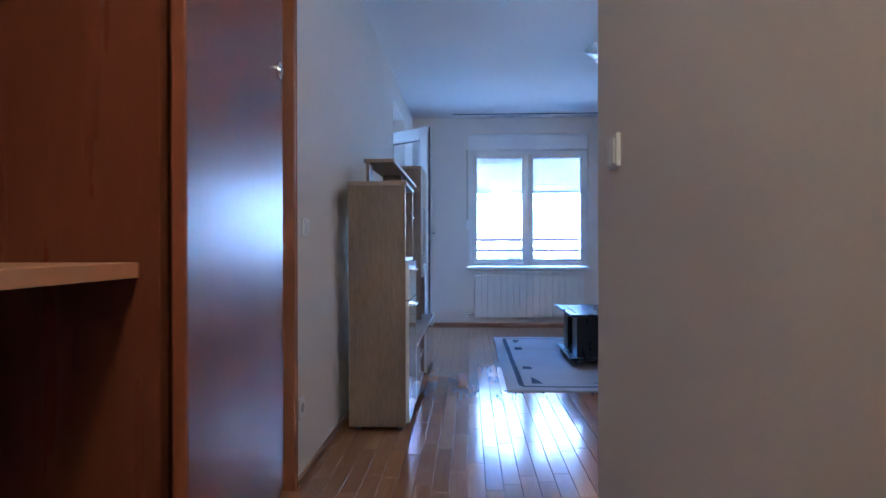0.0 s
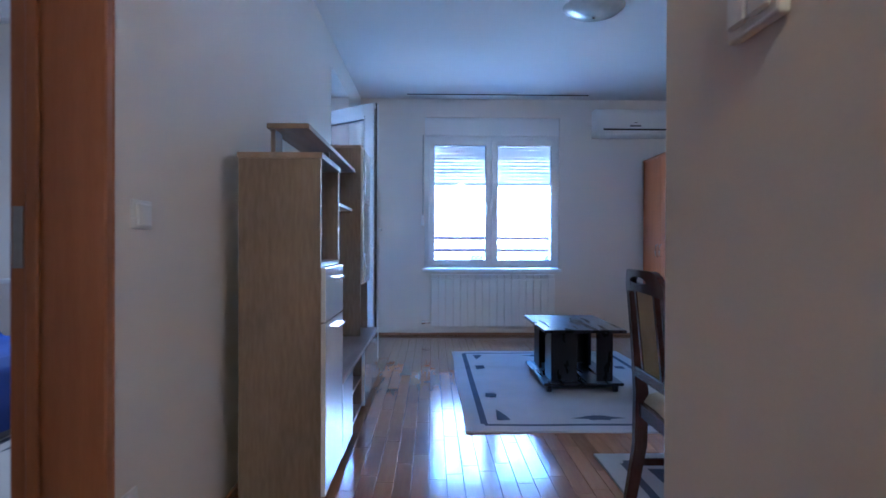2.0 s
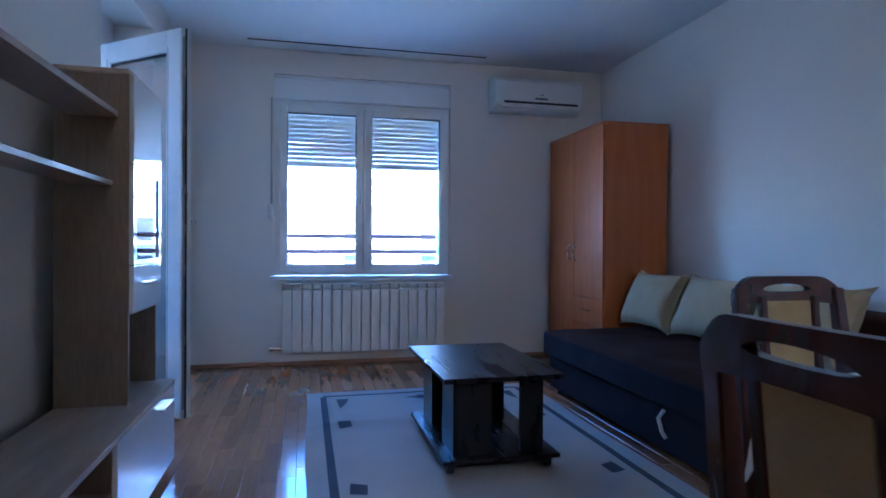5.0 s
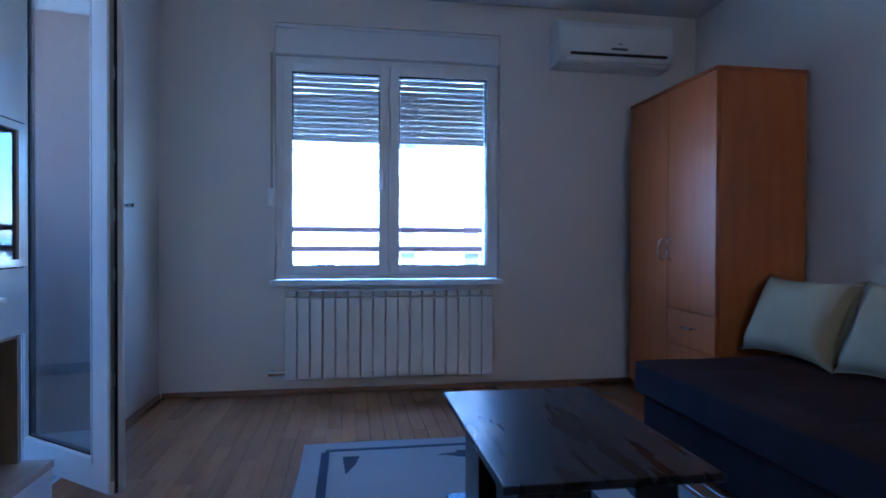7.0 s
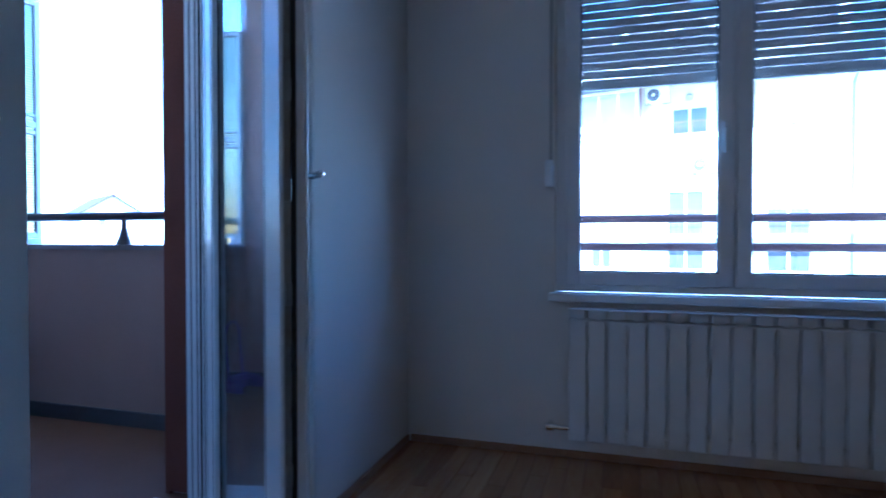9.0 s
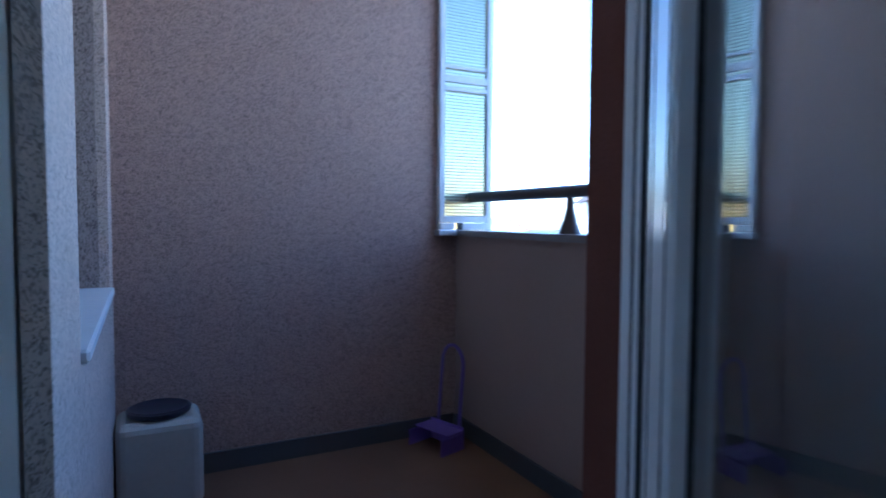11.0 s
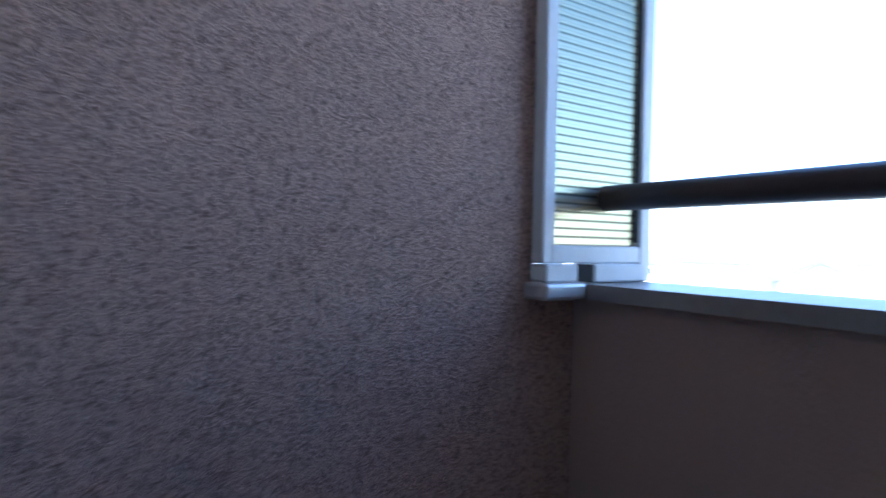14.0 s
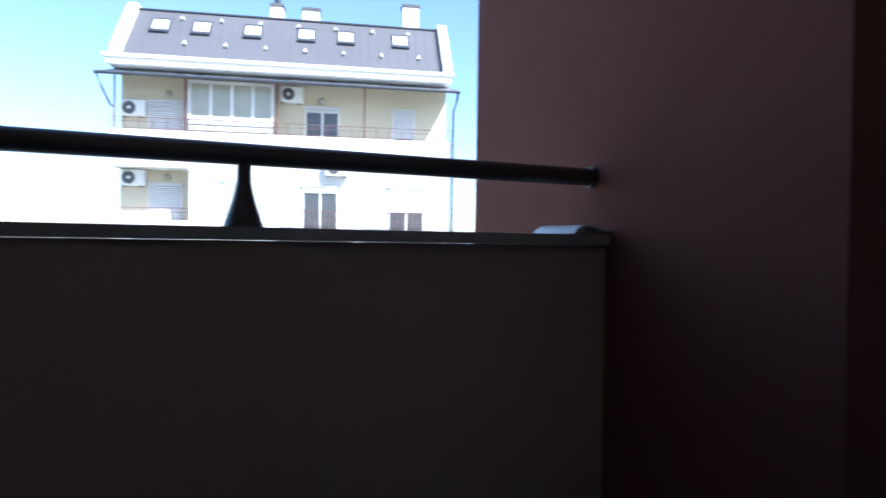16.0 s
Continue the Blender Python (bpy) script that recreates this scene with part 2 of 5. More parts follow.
RENDER_TAN = M("tan_render", (0.345, 0.255, 0.208), (0.305, 0.222, 0.18), rough=0.9, big=2, fine=150, bump=0.35, depth=0.003)
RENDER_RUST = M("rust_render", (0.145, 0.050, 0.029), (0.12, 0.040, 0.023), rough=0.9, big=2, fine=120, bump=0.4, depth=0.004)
BALFLOOR = M("grey_floor_tile", (0.085, 0.078, 0.088), (0.068, 0.062, 0.07), rough=0.7, big=3, fine=40, bump=0.1)
SKIRTGREY = M("grey_skirting_tile", (0.075, 0.08, 0.085), rough=0.5)
COPING = M("coping_metal", (0.30, 0.285, 0.265), (0.24, 0.225, 0.21), rough=0.45, metal=0.3)
ZINC = M("pale_zinc", (0.66, 0.67, 0.68), (0.54, 0.55, 0.57), rough=0.35, metal=0.6)
RAILP = M("dark_brown_paint", (0.050, 0.036, 0.034), (0.038, 0.028, 0.027), rough=0.35)
LILAC = M("lilac_plastic", (0.20, 0.12, 0.46), (0.17, 0.10, 0.40), rough=0.4, bump=0.02)
BIN = M("ivory_plastic", (0.50, 0.48, 0.42), rough=0.45)
BINLID = M("dark_blue_plastic", (0.02, 0.022, 0.04), rough=0.35)
CURTAIN = M("taupe_curtain", (0.20, 0.185, 0.175), (0.16, 0.15, 0.14), rough=0.9, fine=200, bump=0.2)
FACADE = M("white_facade", (0.78, 0.76, 0.72), (0.72, 0.70, 0.66), rough=0.9, big=0.25, fine=12, bump=0.1)
FCREAM = M("cream_facade", (0.60, 0.54, 0.40), (0.55, 0.49, 0.36), rough=0.9, big=0.25, fine=12, bump=0.1)
ROOFM = M("grey_seam_roof", (0.125, 0.118, 0.125), (0.105, 0.10, 0.105), rough=0.75, big=0.3, fine=8, bump=0.05)
FRAIL = M("red_brown_rail", (0.20, 0.085, 0.075), rough=0.5)
DARKWIN = M("dark_window_glass", (0.06, 0.065, 0.07), (0.10, 0.10, 0.105), rough=0.1, big=0.8, fine=3, bump=0)
GUTTER = M("dark_gutter", (0.06, 0.065, 0.08), rough=0.4)
OCHRE = M("ochre_facade", (0.44, 0.29, 0.08), (0.38, 0.25, 0.065), rough=0.9, big=0.3, fine=10, bump=0.1)
DARKCLAY = M("dark_clay_roof", (0.040, 0.024, 0.022), (0.030, 0.018, 0.017), rough=0.8, big=1, fine=14, bump=0.3)
CLAY = M("clay_roof", (0.28, 0.12, 0.08), (0.22, 0.09, 0.06), rough=0.8, big=1, fine=14, bump=0.3)
GROUND = M("town_ground", (0.24, 0.23, 0.21), (0.12, 0.13, 0.09), rough=0.95, big=0.03, fine=0.6, bump=0.1)
# Blue-grey stands in for distance haze; no air is modelled.
HILL = M("haze_tinted_hill", (0.20, 0.25, 0.28), (0.16, 0.20, 0.23), rough=1, big=0.004, fine=0.05, bump=0)
CLEAR = glass("clear_glass")
DOORGLASS = glass("coated_door_glass", (0.92, 0.95, 0.96), 0.10)
RIBBED = ribbed_glass("ribbed_glass")
SMOKE = glass("smoked_glass", (0.30, 0.32, 0.36))


# ---- small builders ----
def bx(bm, x0, x1, y0, y1, z0, z1, bev=0.0, seg=1, m=None):
    r = bmesh.ops.create_cube(bm, size=1)
    vs = r["verts"]
    for v in vs:
        v.co = ((x0 + x1) / 2 + v.co.x * (x1 - x0), (y0 + y1) / 2 + v.co.y * (y1 - y0), (z0 + z1) / 2 + v.co.z * (z1 - z0))
    if m is not None:
        for v in vs:
            v.co = m @ v.co
    if bev:
        es = list({e for v in vs for e in v.link_edges})
        bmesh.ops.bevel(bm, geom=es, offset=bev, segments=seg, affect="EDGES", profile=0.5)
    return bm


def box(x0, x1, y0, y1, z0, z1, bev=0.0, seg=1, m=None):
    return bx(bmesh.new(), x0, x1, y0, y1, z0, z1, bev, seg, m)


def rod(bm, p, q, r0, r1=None, n=12):
    p, q = Vector(p), Vector(q)
    d = q - p
    mat = Matrix.Translation((p + q) / 2) @ d.to_track_quat("Z", "Y").to_matrix().to_4x4()
    bmesh.ops.create_cone(bm, cap_ends=True, segments=n, radius1=r0, radius2=r0 if r1 is None else r1, depth=d.length, matrix=mat)
    return bm


def lathe(prof, n=24, at=(0, 0, 0)):
    bm = bmesh.new()
    rings = []
    for r, z in prof:
        rings.append([bm.verts.new((at[0] + r * math.cos(2 * math.pi * i / n), at[1] + r * math.sin(2 * math.pi * i / n), at[2] + z)) for i in range(n)])
    for a, b in zip(rings, rings[1:]):
        for i in range(n):
            bm.faces.new((a[i], a[(i + 1) % n], b[(i + 1) % n], b[i]))
    for ring in (rings[0], rings[-1]):
        bm.faces.new(ring)
    bmesh.ops.recalc_face_normals(bm, faces=bm.faces)
    return bm


def tube(pts, r, n=10):
    """A swept round tube through points."""
    bm = bmesh.new()
    pts = [Vector(p) for p in pts]
    rings = []
    for i, p in enumerate(pts):
        d = (pts[min(i + 1, len(pts) - 1)] - pts[max(i - 1, 0)]).normalized()
        q = d.to_track_quat("Z", "Y")
        rings.append([bm.verts.new(p + q @ Vector((r * math.cos(2 * math.pi * k / n), r * math.sin(2 * math.pi * k / n), 0))) for k in range(n)])
    for a, b in zip(rings, rings[1:]):
        s = min(range(n), key=lambda k: (b[k].co - a[0].co).length)
        for k in range(n):
            bm.faces.new((a[k], a[(k + 1) % n], b[(k + 1 + s) % n], b[(k + s) % n]))
    bm.faces.new(rings[0]), bm.faces.new(rings[-1])
    bmesh.ops.recalc_face_normals(bm, faces=bm.faces)
    return bm


def extrude(outline, y0, y1):
    """A prism of an x-z outline from y0 to y1."""
    bm = bmesh.new()
    a = [bm.verts.new((x, y0, z)) for x, z in outline]
    b = [bm.verts.new((x, y1, z)) for x, z in outline]
    n = len(a)
    bm.faces.new(a), bm.faces.new(b)
    for i in range(n):
        bm.faces.new((a[i], a[(i + 1) % n], b[(i + 1) % n], b[i]))
    bmesh.ops.recalc_face_normals(bm, faces=bm.faces)
    return bm


def grid(fn, nu, nv, thick=0.0):
    """A sheet from fn(u, v) over 0..1, with an optional underside."""
    bm = bmesh.new()
    V = [[bm.verts.new(fn(i / nu, j / nv)) for j in range(nv + 1)] for i in range(nu + 1)]
    for i in range(nu):
        for j in range(nv):
            bm.faces.new((V[i][j], V[i + 1][j], V[i + 1][j + 1], V[i][j + 1]))
    if thick:
        bmesh.ops.recalc_face_normals(bm, faces=bm.faces)
        bmesh.ops.solidify(bm, geom=bm.faces[:], thickness=thick)
    return bm


def mesh(name, bm, material, smooth=False):
    me = bpy.data.meshes.new(name)
    bm.to_mesh(me)
    bm.free()
    me.materials.append(material)
    if smooth:
        for p in me.polygons:
            p.use_smooth = True
        me.set_sharp_from_angle(angle=radians(40))
    return me


def part(name, bm, material, parent, label="", smooth=False):
    ob = new(name, mesh(name, bm, material, smooth))
    ob.parent = parent
    return tagged(ob, label)


def share(name, me, parent, m):
    """One more part on an existing mesh."""
    ob = new(name, me)
    ob.parent = parent
    ob.matrix_basis = m
    return ob


def thing(name, label, category, m=None, group="", kind=""):
    ob = new(name)
    ob.empty_display_size = 0.1
    if m is not None:
        ob.matrix_basis = m
    return tagged(ob, label, category, group, kind)


def structure(name, bm, material, label="", smooth=False):
    return tagged(new(name, mesh(name, bm, material, smooth)), label, "", "", "structure")


def words(text, size, m, material, parent, name="lettering"):
    cu = bpy.data.curves.new("text", "FONT")
    cu.body, cu.size, cu.align_x, cu.align_y, cu.resolution_u = text, size, "CENTER", "CENTER", 2
    tmp = bpy.data.objects.new("text", cu)
    me = bpy.data.meshes.new_from_object(tmp)
    bpy.data.objects.remove(tmp)
    bpy.data.curves.remove(cu)
    me.materials.clear()
    me.materials.append(material)
    ob = new(name, me)
    ob.parent = parent
    ob.matrix_basis = m
    return ob


# ---- setting: shell of the flat ----
H = 2.66
DY = 0.045
BAL = Matrix.Translation((0, DY, 0))          # the balcony's own frame
XW, XE, YN = -0.78, 2.94, 7.12
XO, YO = -1.49, 7.50          # outer faces of the west and north walls


def boxes(*rows):
    bm = bmesh.new()
    for r in rows:
        bx(bm, *r)
    return bm


structure("ground", box(-3000, 3000, -3000, 3000, -10.4, -10.0), GROUND)
structure("floor", boxes((-3.55, XE, -2.1, YN, -0.14, -0.012)), JOINT, "brown parquet floor with fine dark joints")
structure("ceiling", boxes((-3.6, XE + 0.2, -2.2, 5.0, H, H + 0.2), (XO, XE + 0.2, 5.0, YO, H, H + 0.2)), CEIL)
structure("wall_north", boxes((XW, -0.06, YN, YO, -0.012, H), (1.46, XE + 0.2, YN, YO, -0.012, H), (-0.06, 1.46, YN, YO, -0.012, 0.735), (-0.06, 1.46, YN + 0.04, YO, 2.45, H), (-0.06, 1.46, YN, YN + 0.04, 2.452, H)), PAINT)
structure("wall_east", boxes((XE, XE + 0.2, -1.2, YN, -0.012, H)), PAINT)
structure("wall_south", boxes((0.40, XE + 0.2, -1.35, -1.2, -0.012, H)), PAINT)
structure("wall_hall", boxes((0.295, 0.42, -2.1, 1.167, -0.012, H)), PAINT)
structure("wall_hall_end", boxes((-1.0, 0.40, -2.2, -2.1, -0.012, H)), PAINT)
structure("wall_closet", boxes((-1.22, -1.0, -2.2, 1.0, -0.012, H)), PAINT)
structure("wall_west", boxes((-1.0, XW, 1.955, 5.175, -0.012, H), (-1.0, XW, 1.0, 1.955, 2.08, H), (XO + 0.02, XW, 5.175, 6.20, 2.435, H), (-1.31, XW, 6.20, YO, -0.012, H), (XO + 0.02, -1.31, 6.30, YO, -0.012, H)), PAINT)
structure("wall_blue_room_west", boxes((-3.75, -3.55, -1.0, 4.95, -0.012, H)), PAINT)
structure("wall_blue_room_south", boxes((-3.6, -1.22, -1.2, -1.0, -0.012, H)), PAINT)
structure("wall_blue_room_north", boxes((-3.6, -3.09, 4.95, 5.42, -0.012, H), (-1.89, -1.0, 4.95, 5.175, -0.012, H), (-1.89, XO, 5.175, 5.42, -0.012, H), (-3.09, -1.89, 4.95, 5.42, -0.012, 0.684), (-3.09, -1.89, 4.95, 5.42, 2.374, H)), PAINT)

# balcony shell
FLZ = -0.02
structure("balcony_floor", boxes((-3.3, XO, 5.33, 6.87, -0.2, FLZ)), BALFLOOR, "grey tiled balcony floor").matrix_basis = BAL
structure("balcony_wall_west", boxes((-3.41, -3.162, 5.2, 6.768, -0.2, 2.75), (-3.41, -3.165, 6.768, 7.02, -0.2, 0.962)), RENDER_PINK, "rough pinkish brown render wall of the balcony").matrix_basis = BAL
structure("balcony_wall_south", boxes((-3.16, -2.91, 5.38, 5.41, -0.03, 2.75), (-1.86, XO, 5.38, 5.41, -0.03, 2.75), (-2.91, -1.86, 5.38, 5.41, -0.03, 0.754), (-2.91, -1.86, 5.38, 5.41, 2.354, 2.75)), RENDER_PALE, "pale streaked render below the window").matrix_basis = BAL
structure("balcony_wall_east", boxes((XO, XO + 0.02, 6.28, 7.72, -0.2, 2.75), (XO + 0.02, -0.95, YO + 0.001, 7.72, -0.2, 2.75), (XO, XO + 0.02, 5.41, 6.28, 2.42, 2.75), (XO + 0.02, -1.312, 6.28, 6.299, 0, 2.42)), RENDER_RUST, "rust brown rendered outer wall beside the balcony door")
structure("balcony_parapet", boxes((-3.16, XO, 6.864, 7.02, -0.2, 0.936)), RENDER_TAN, "tan rendered solid balcony parapet").matrix_basis = BAL
structure("neighbour_parapet", boxes((-6.2, -3.412, 6.864, 7.02, -0.2, 0.936)), RENDER_TAN, "tan parapet of the adjoining balcony").matrix_basis = BAL
structure("balcony_ceiling", boxes((-3.41, XO, 5.2, 7.12, 2.75, 2.95)), CEIL).matrix_basis = BAL
structure("window_reveal", boxes((-3.085, -2.914, 5.246, 5.379, 0.754, 2.374), (-2.9145, -2.9105, 5.246, 5.379, 0.754, 2.374)), RENDER_V).matrix_basis = BAL
for nm, b in (("balcony_skirting_north", (-3.15, XO - 0.001, 6.852, 6.864, FLZ, 0.07)), ("balcony_skirting_west", (-3.16, -3.148, 5.42, 6.852, FLZ, 0.07))):
    structure(nm, box(*b, 0.002), SKIRTGREY).matrix_basis = BAL
structure("coping", boxes((-3.16, XO, 6.844, 7.04, 0.937, 0.964)), COPING, "grey metal coping on the parapet").matrix_basis = BAL
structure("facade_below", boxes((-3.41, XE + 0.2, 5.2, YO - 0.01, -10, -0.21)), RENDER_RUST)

# skirting in the room
for b in ((XW + 0.001, XW + 0.016, 1.96, 5.17, 0, 0.032), (XW + 0.001, XW + 0.016, 6.21, YN - 0.02, 0, 0.032), (XW + 0.02, XE - 0.02, YN - 0.016, YN - 0.001, 0, 0.032), (XE - 0.016, XE - 0.001, -1.18, YN - 0.02, 0, 0.032)):
    structure("baseboard", box(*b, 0.003), SKIRT)

# ---- living-room window ----
win = thing("window_1", "white plastic two-leaf window with half-lowered roller shutter", "window", kind="structure")
part("window_frame", boxes((-0.06, -0.005, 7.17, 7.25, 0.755, 2.245), (1.425, 1.46, 7.17, 7.25, 0.755, 2.245), (-0.005, 1.425, 7.17, 7.25, 0.755, 0.80), (-0.005, 1.425, 7.17, 7.25, 2.19, 2.245), (0.675, 0.715, 7.175, 7.25, 0.80, 2.19)), PVC, win)


def leaf(parent, x0, x1, y0, z0, z1, w=0.062, name="sash"):
    """One glazed plastic leaf, in the x-z plane."""
    bm = bmesh.new()
    for r in ((x0, x0 + w, z0, z1), (x1 - w, x1, z0, z1), (x0 + w, x1 - w, z0, z0 + w), (x0 + w, x1 - w, z1 - w, z1)):
        bx(bm, r[0], r[1], y0, y0 + 0.062, r[2], r[3], 0.004)
    s = part(name, bm, PVC, parent)
    part("seal", boxes((x0 + w - 0.001, x0 + w + 0.005, y0 + 0.012, y0 + 0.03, z0 + w, z1 - w), (x1 - w - 0.005, x1 - w + 0.001, y0 + 0.012, y0 + 0.03, z0 + w, z1 - w), (x0 + w, x1 - w, y0 + 0.012, y0 + 0.03, z0 + w - 0.001, z0 + w + 0.005), (x0 + w, x1 - w, y0 + 0.012, y0 + 0.03, z1 - w - 0.005, z1 - w + 0.001)), SEAL, s)
    g = part("pane", box(x0 + w - 0.004, x1 - w + 0.004, y0 + 0.022, y0 + 0.028, z0 + w - 0.004, z1 - w + 0.004), CLEAR, s)
    g.visible_shadow = False
    return s


leaf(win, -0.014, 0.690, 7.15, 0.785, 2.205)
leaf(win, 0.700, 1.438, 7.15, 0.785, 2.205)
hb = box(0.640, 0.665, 7.135, 7.15, 1.42, 1.50, 0.004)
bx(hb, 0.643, 0.662, 7.105, 7.135, 1.452, 1.472, 0.004)
bx(hb, 0.641, 0.664, 7.10, 7.118, 1.36, 1.47, 0.005)
part("handle", hb, PVC, win, "white lever handle pointing down")
part("window_sill", box(-0.083, 1.474, 7.055, 7.17, 0.716, 0.752, 0.006, 2), PVC, win, "white inner sill board")
part("outer_sill", box(-0.06, 1.46, 7.25, 7.56, 0.71, 0.742, 0.004), ZINC, win)
part("shutter_box", boxes((-0.06, 1.46, 7.145, 7.19, 2.247, 2.45)), PVC, win, "white shutter box cover")
part("shutter_box_trim", boxes((-0.058, 1.458, 7.128, 7.145, 2.25, 2.268), (-0.058, 1.458, 7.128, 7.145, 2.43, 2.448)), PVC, win)
st = box(-0.103, -0.066, 7.075, 7.119, 1.235, 1.355, 0.008, 2)
part("strap_winder", st, PLASTIC, win, "ivory shutter strap winder")
part("strap", box(-0.086, -0.072, 7.112, 7.114, 1.355, 2.25), M("strap_web", (0.45, 0.43, 0.38), rough=0.9), win)
slat = extrude([(-0.001, 0.0), (0.0005, 0.004), (0.001, 0.018), (0.0005, 0.032), (-0.001, 0.0371), (-0.0025, 0.0371), (-0.0025, 0.0)], 0, 0.64)
slat_me = mesh("slat", slat, SHUTTER)
seam_me = mesh("slot_strip", boxes(*[(k * 0.0128, k * 0.0128 + 0.0052, 0, 0.0012, 0, 0.0030) for k in range(50)]), SHUTTER)
sh = thing("roller_shutter", "light grey roller shutter lowered a third of the way", "shutter")
for x0 in (0.035, 0.742):
    for i in range(14):
        share("slat", slat_me, sh, Matrix.Translation((x0 + 0.64, 7.285, 1.712 + 0.04 * i)) @ Matrix.Rotation(radians(90), 4, "Z"))
    for i in range(13):
        share("slot_strip", seam_me, sh, Matrix.Translation((x0, 7.2845, 1.74905 + 0.04 * i)))
    part("end_slat", box(x0, x0 + 0.64, 7.278, 7.294, 1.70, 1.714, 0.002), SHUTTER, sh)
part("guide_rail", boxes((-0.01, 0.035, 7.26, 7.31, 0.78, 2.25), (0.675, 0.742, 7.26, 7.31, 0.78, 2.25), (1.382, 1.43, 7.26, 7.31, 0.78, 2.25)), PVC, sh)

# bars outside that window
gr = thing("window_guard", "two brown horizontal guard bars outside the window", "railing")
for z in (1.10, 0.955):
    part("bar", rod(bmesh.new(), (-0.5, 7.6, z), (1.9, 7.6, z), 0.021), M("guard_brown", (0.16, 0.08, 0.07), rough=0.5), gr, smooth=True)
for x in (-0.48, 1.88):
    part("post", box(x - 0.02, x + 0.02, 7.50, 7.62, 0.80, 1.12, 0.003), FRAIL, gr)

# ---- balcony door ----
bd = thing("door_1", "white plastic glazed balcony door standing open into the room", "door", kind="structure")
part("door_frame", boxes((-1.13, -1.06, 5.176, 5.20, 0.03, 2.24), (-1.13, -1.06, 6.04, 6.199, 0.02, 2.24), (-1.13, -1.06, 5.20, 6.04, 2.18, 2.24)), PVC, bd)
# Black strips for the seals, and for shade in the frame's grooves.
part("frame_seal", boxes((-1.122, -1.116, 6.037, 6.04, 0.03, 2.18), (-1.106, -1.097, 6.037, 6.04, 0.03, 2.18), (-1.085, -1.078, 6.037, 6.04, 0.03, 2.18), (-1.068, -1.064, 6.037, 6.04, 0.03, 2.18)), SEAL, bd)
part("shutter_box", boxes((-1.31, -1.02, 5.177, 6.199, 2.241, 2.434)), PVC, bd)
part("threshold", box(XO + 0.021, -0.78, 5.177, 6.199, -0.1, 0.012, 0.006), ZINC, bd, "pale metal threshold")
for gx0, gx1, gy in ((-1.31, -1.290, 6.190), (-1.282, -1.262, 6.187), (-1.254, -1.234, 6.184), (-1.225, -1.190, 6.176), (-1.180, -1.136, 6.165)):
    part("guide_rail", box(gx0, gx1, gy, 6.1995, 0.03, 2.42, 0.002), PVC, bd)
# Black strips between the rails put the grooves' shade into colour.
for gx0, gx1, gy in ((-1.2898, -1.2822, 6.193), (-1.2618, -1.2542, 6.190), (-1.2338, -1.2252, 6.187), (-1.1898, -1.1802, 6.179)):
    part("groove_strip", box(gx0, gx1, gy, 6.199, 0.03, 2.42), SEAL, bd, "black strip for the shade in the shutter guide groove")
part("guide_rail", box(-1.165, -1.135, 5.177, 5.190, 0.03, 2.42), PVC, bd)
part("white_reveal", boxes((-1.055, XW - 0.002, 6.192, 6.1995, 0.0, 2.43)), PAINT, bd)
LDX, LDY = 0.62, 0.50
dl = math.hypot(LDX, LDY) - 0.055
hinge = Matrix.Translation((-1.035, 6.0, 0)) @ Matrix.Rotation(math.atan2(-LDY, LDX), 4, "Z")
lf = part("door_leaf", boxes(), PVC, bd)
bm = bmesh.new()
w, z0, z1 = 0.122, 0.035, 2.225
for r in ((0, w, z0, z1), (dl - w, dl, z0, z1), (w, dl - w, z0, z0 + w), (w, dl - w, z1 - w, z1)):
    bx(bm, r[0], r[1], -0.03, 0.03, r[2], r[3], 0.004)
bx(bm, dl - 0.02, dl + 0.003, 0.028, 0.036, z0, z1, 0.003)
me_leaf = mesh("door_leaf", bm, PVC)
lf.data, lf.matrix_basis = me_leaf, hinge
part("seal", boxes((w - 0.001, w + 0.006, -0.014, 0.012, z0 + w, z1 - w), (dl - w - 0.006, dl - w + 0.001, -0.014, 0.012, z0 + w, z1 - w), (w, dl - w, -0.014, 0.012, z0 + w - 0.001, z0 + w + 0.006), (w, dl - w, -0.014, 0.012, z1 - w - 0.006, z1 - w + 0.001), (dl - 0.001, dl + 0.004, -0.006, 0.006, z0, z1)), SEAL, lf)
# Thin raised black strips stand for shade in the glazing grooves.
part("glazing_strip", boxes((0.028, 0.031, -0.0308, -0.03, z0 + 0.02, z1 - 0.02), (w - 0.016, w - 0.013, -0.0308, -0.03, z0 + 0.1, z1 - 0.1), (dl - w + 0.013, dl - w + 0.016, -0.0308, -0.03, z0 + 0.1, z1 - 0.1)), SEAL, lf)
lk = bmesh.new()
bx(lk, dl, dl + 0.004, -0.022, -0.008, z0 + 0.05, z1 - 0.05)
for z in (0.45, 0.85, 1.08, 1.30, 1.62, 1.95):
    bx(lk, dl + 0.004, dl + 0.010, -0.022, -0.006, z, z + 0.05, 0.002)
part("lock_rail", lk, STEEL, lf, "dull steel lock rail along the edge")
for py in (-0.010, 0.008):
    pane = part("pane", box(w - 0.005, dl - w + 0.005, py - 0.002, py + 0.002, z0 + w - 0.005, z1 - w + 0.005), DOORGLASS, lf)
    pane.visible_shadow = False
hd = box(dl - 0.075, dl - 0.045, 0.03, 0.042, 1.045, 1.185, 0.004)
rod(hd, (dl - 0.06, 0.04, 1.145), (dl - 0.06, 0.065, 1.145), 0.008)
bx(hd, dl - 0.068, dl + 0.012, 0.058, 0.072, 1.137, 1.154, 0.006)
part("handle", hd, CHROME, lf, "chrome lever handle")

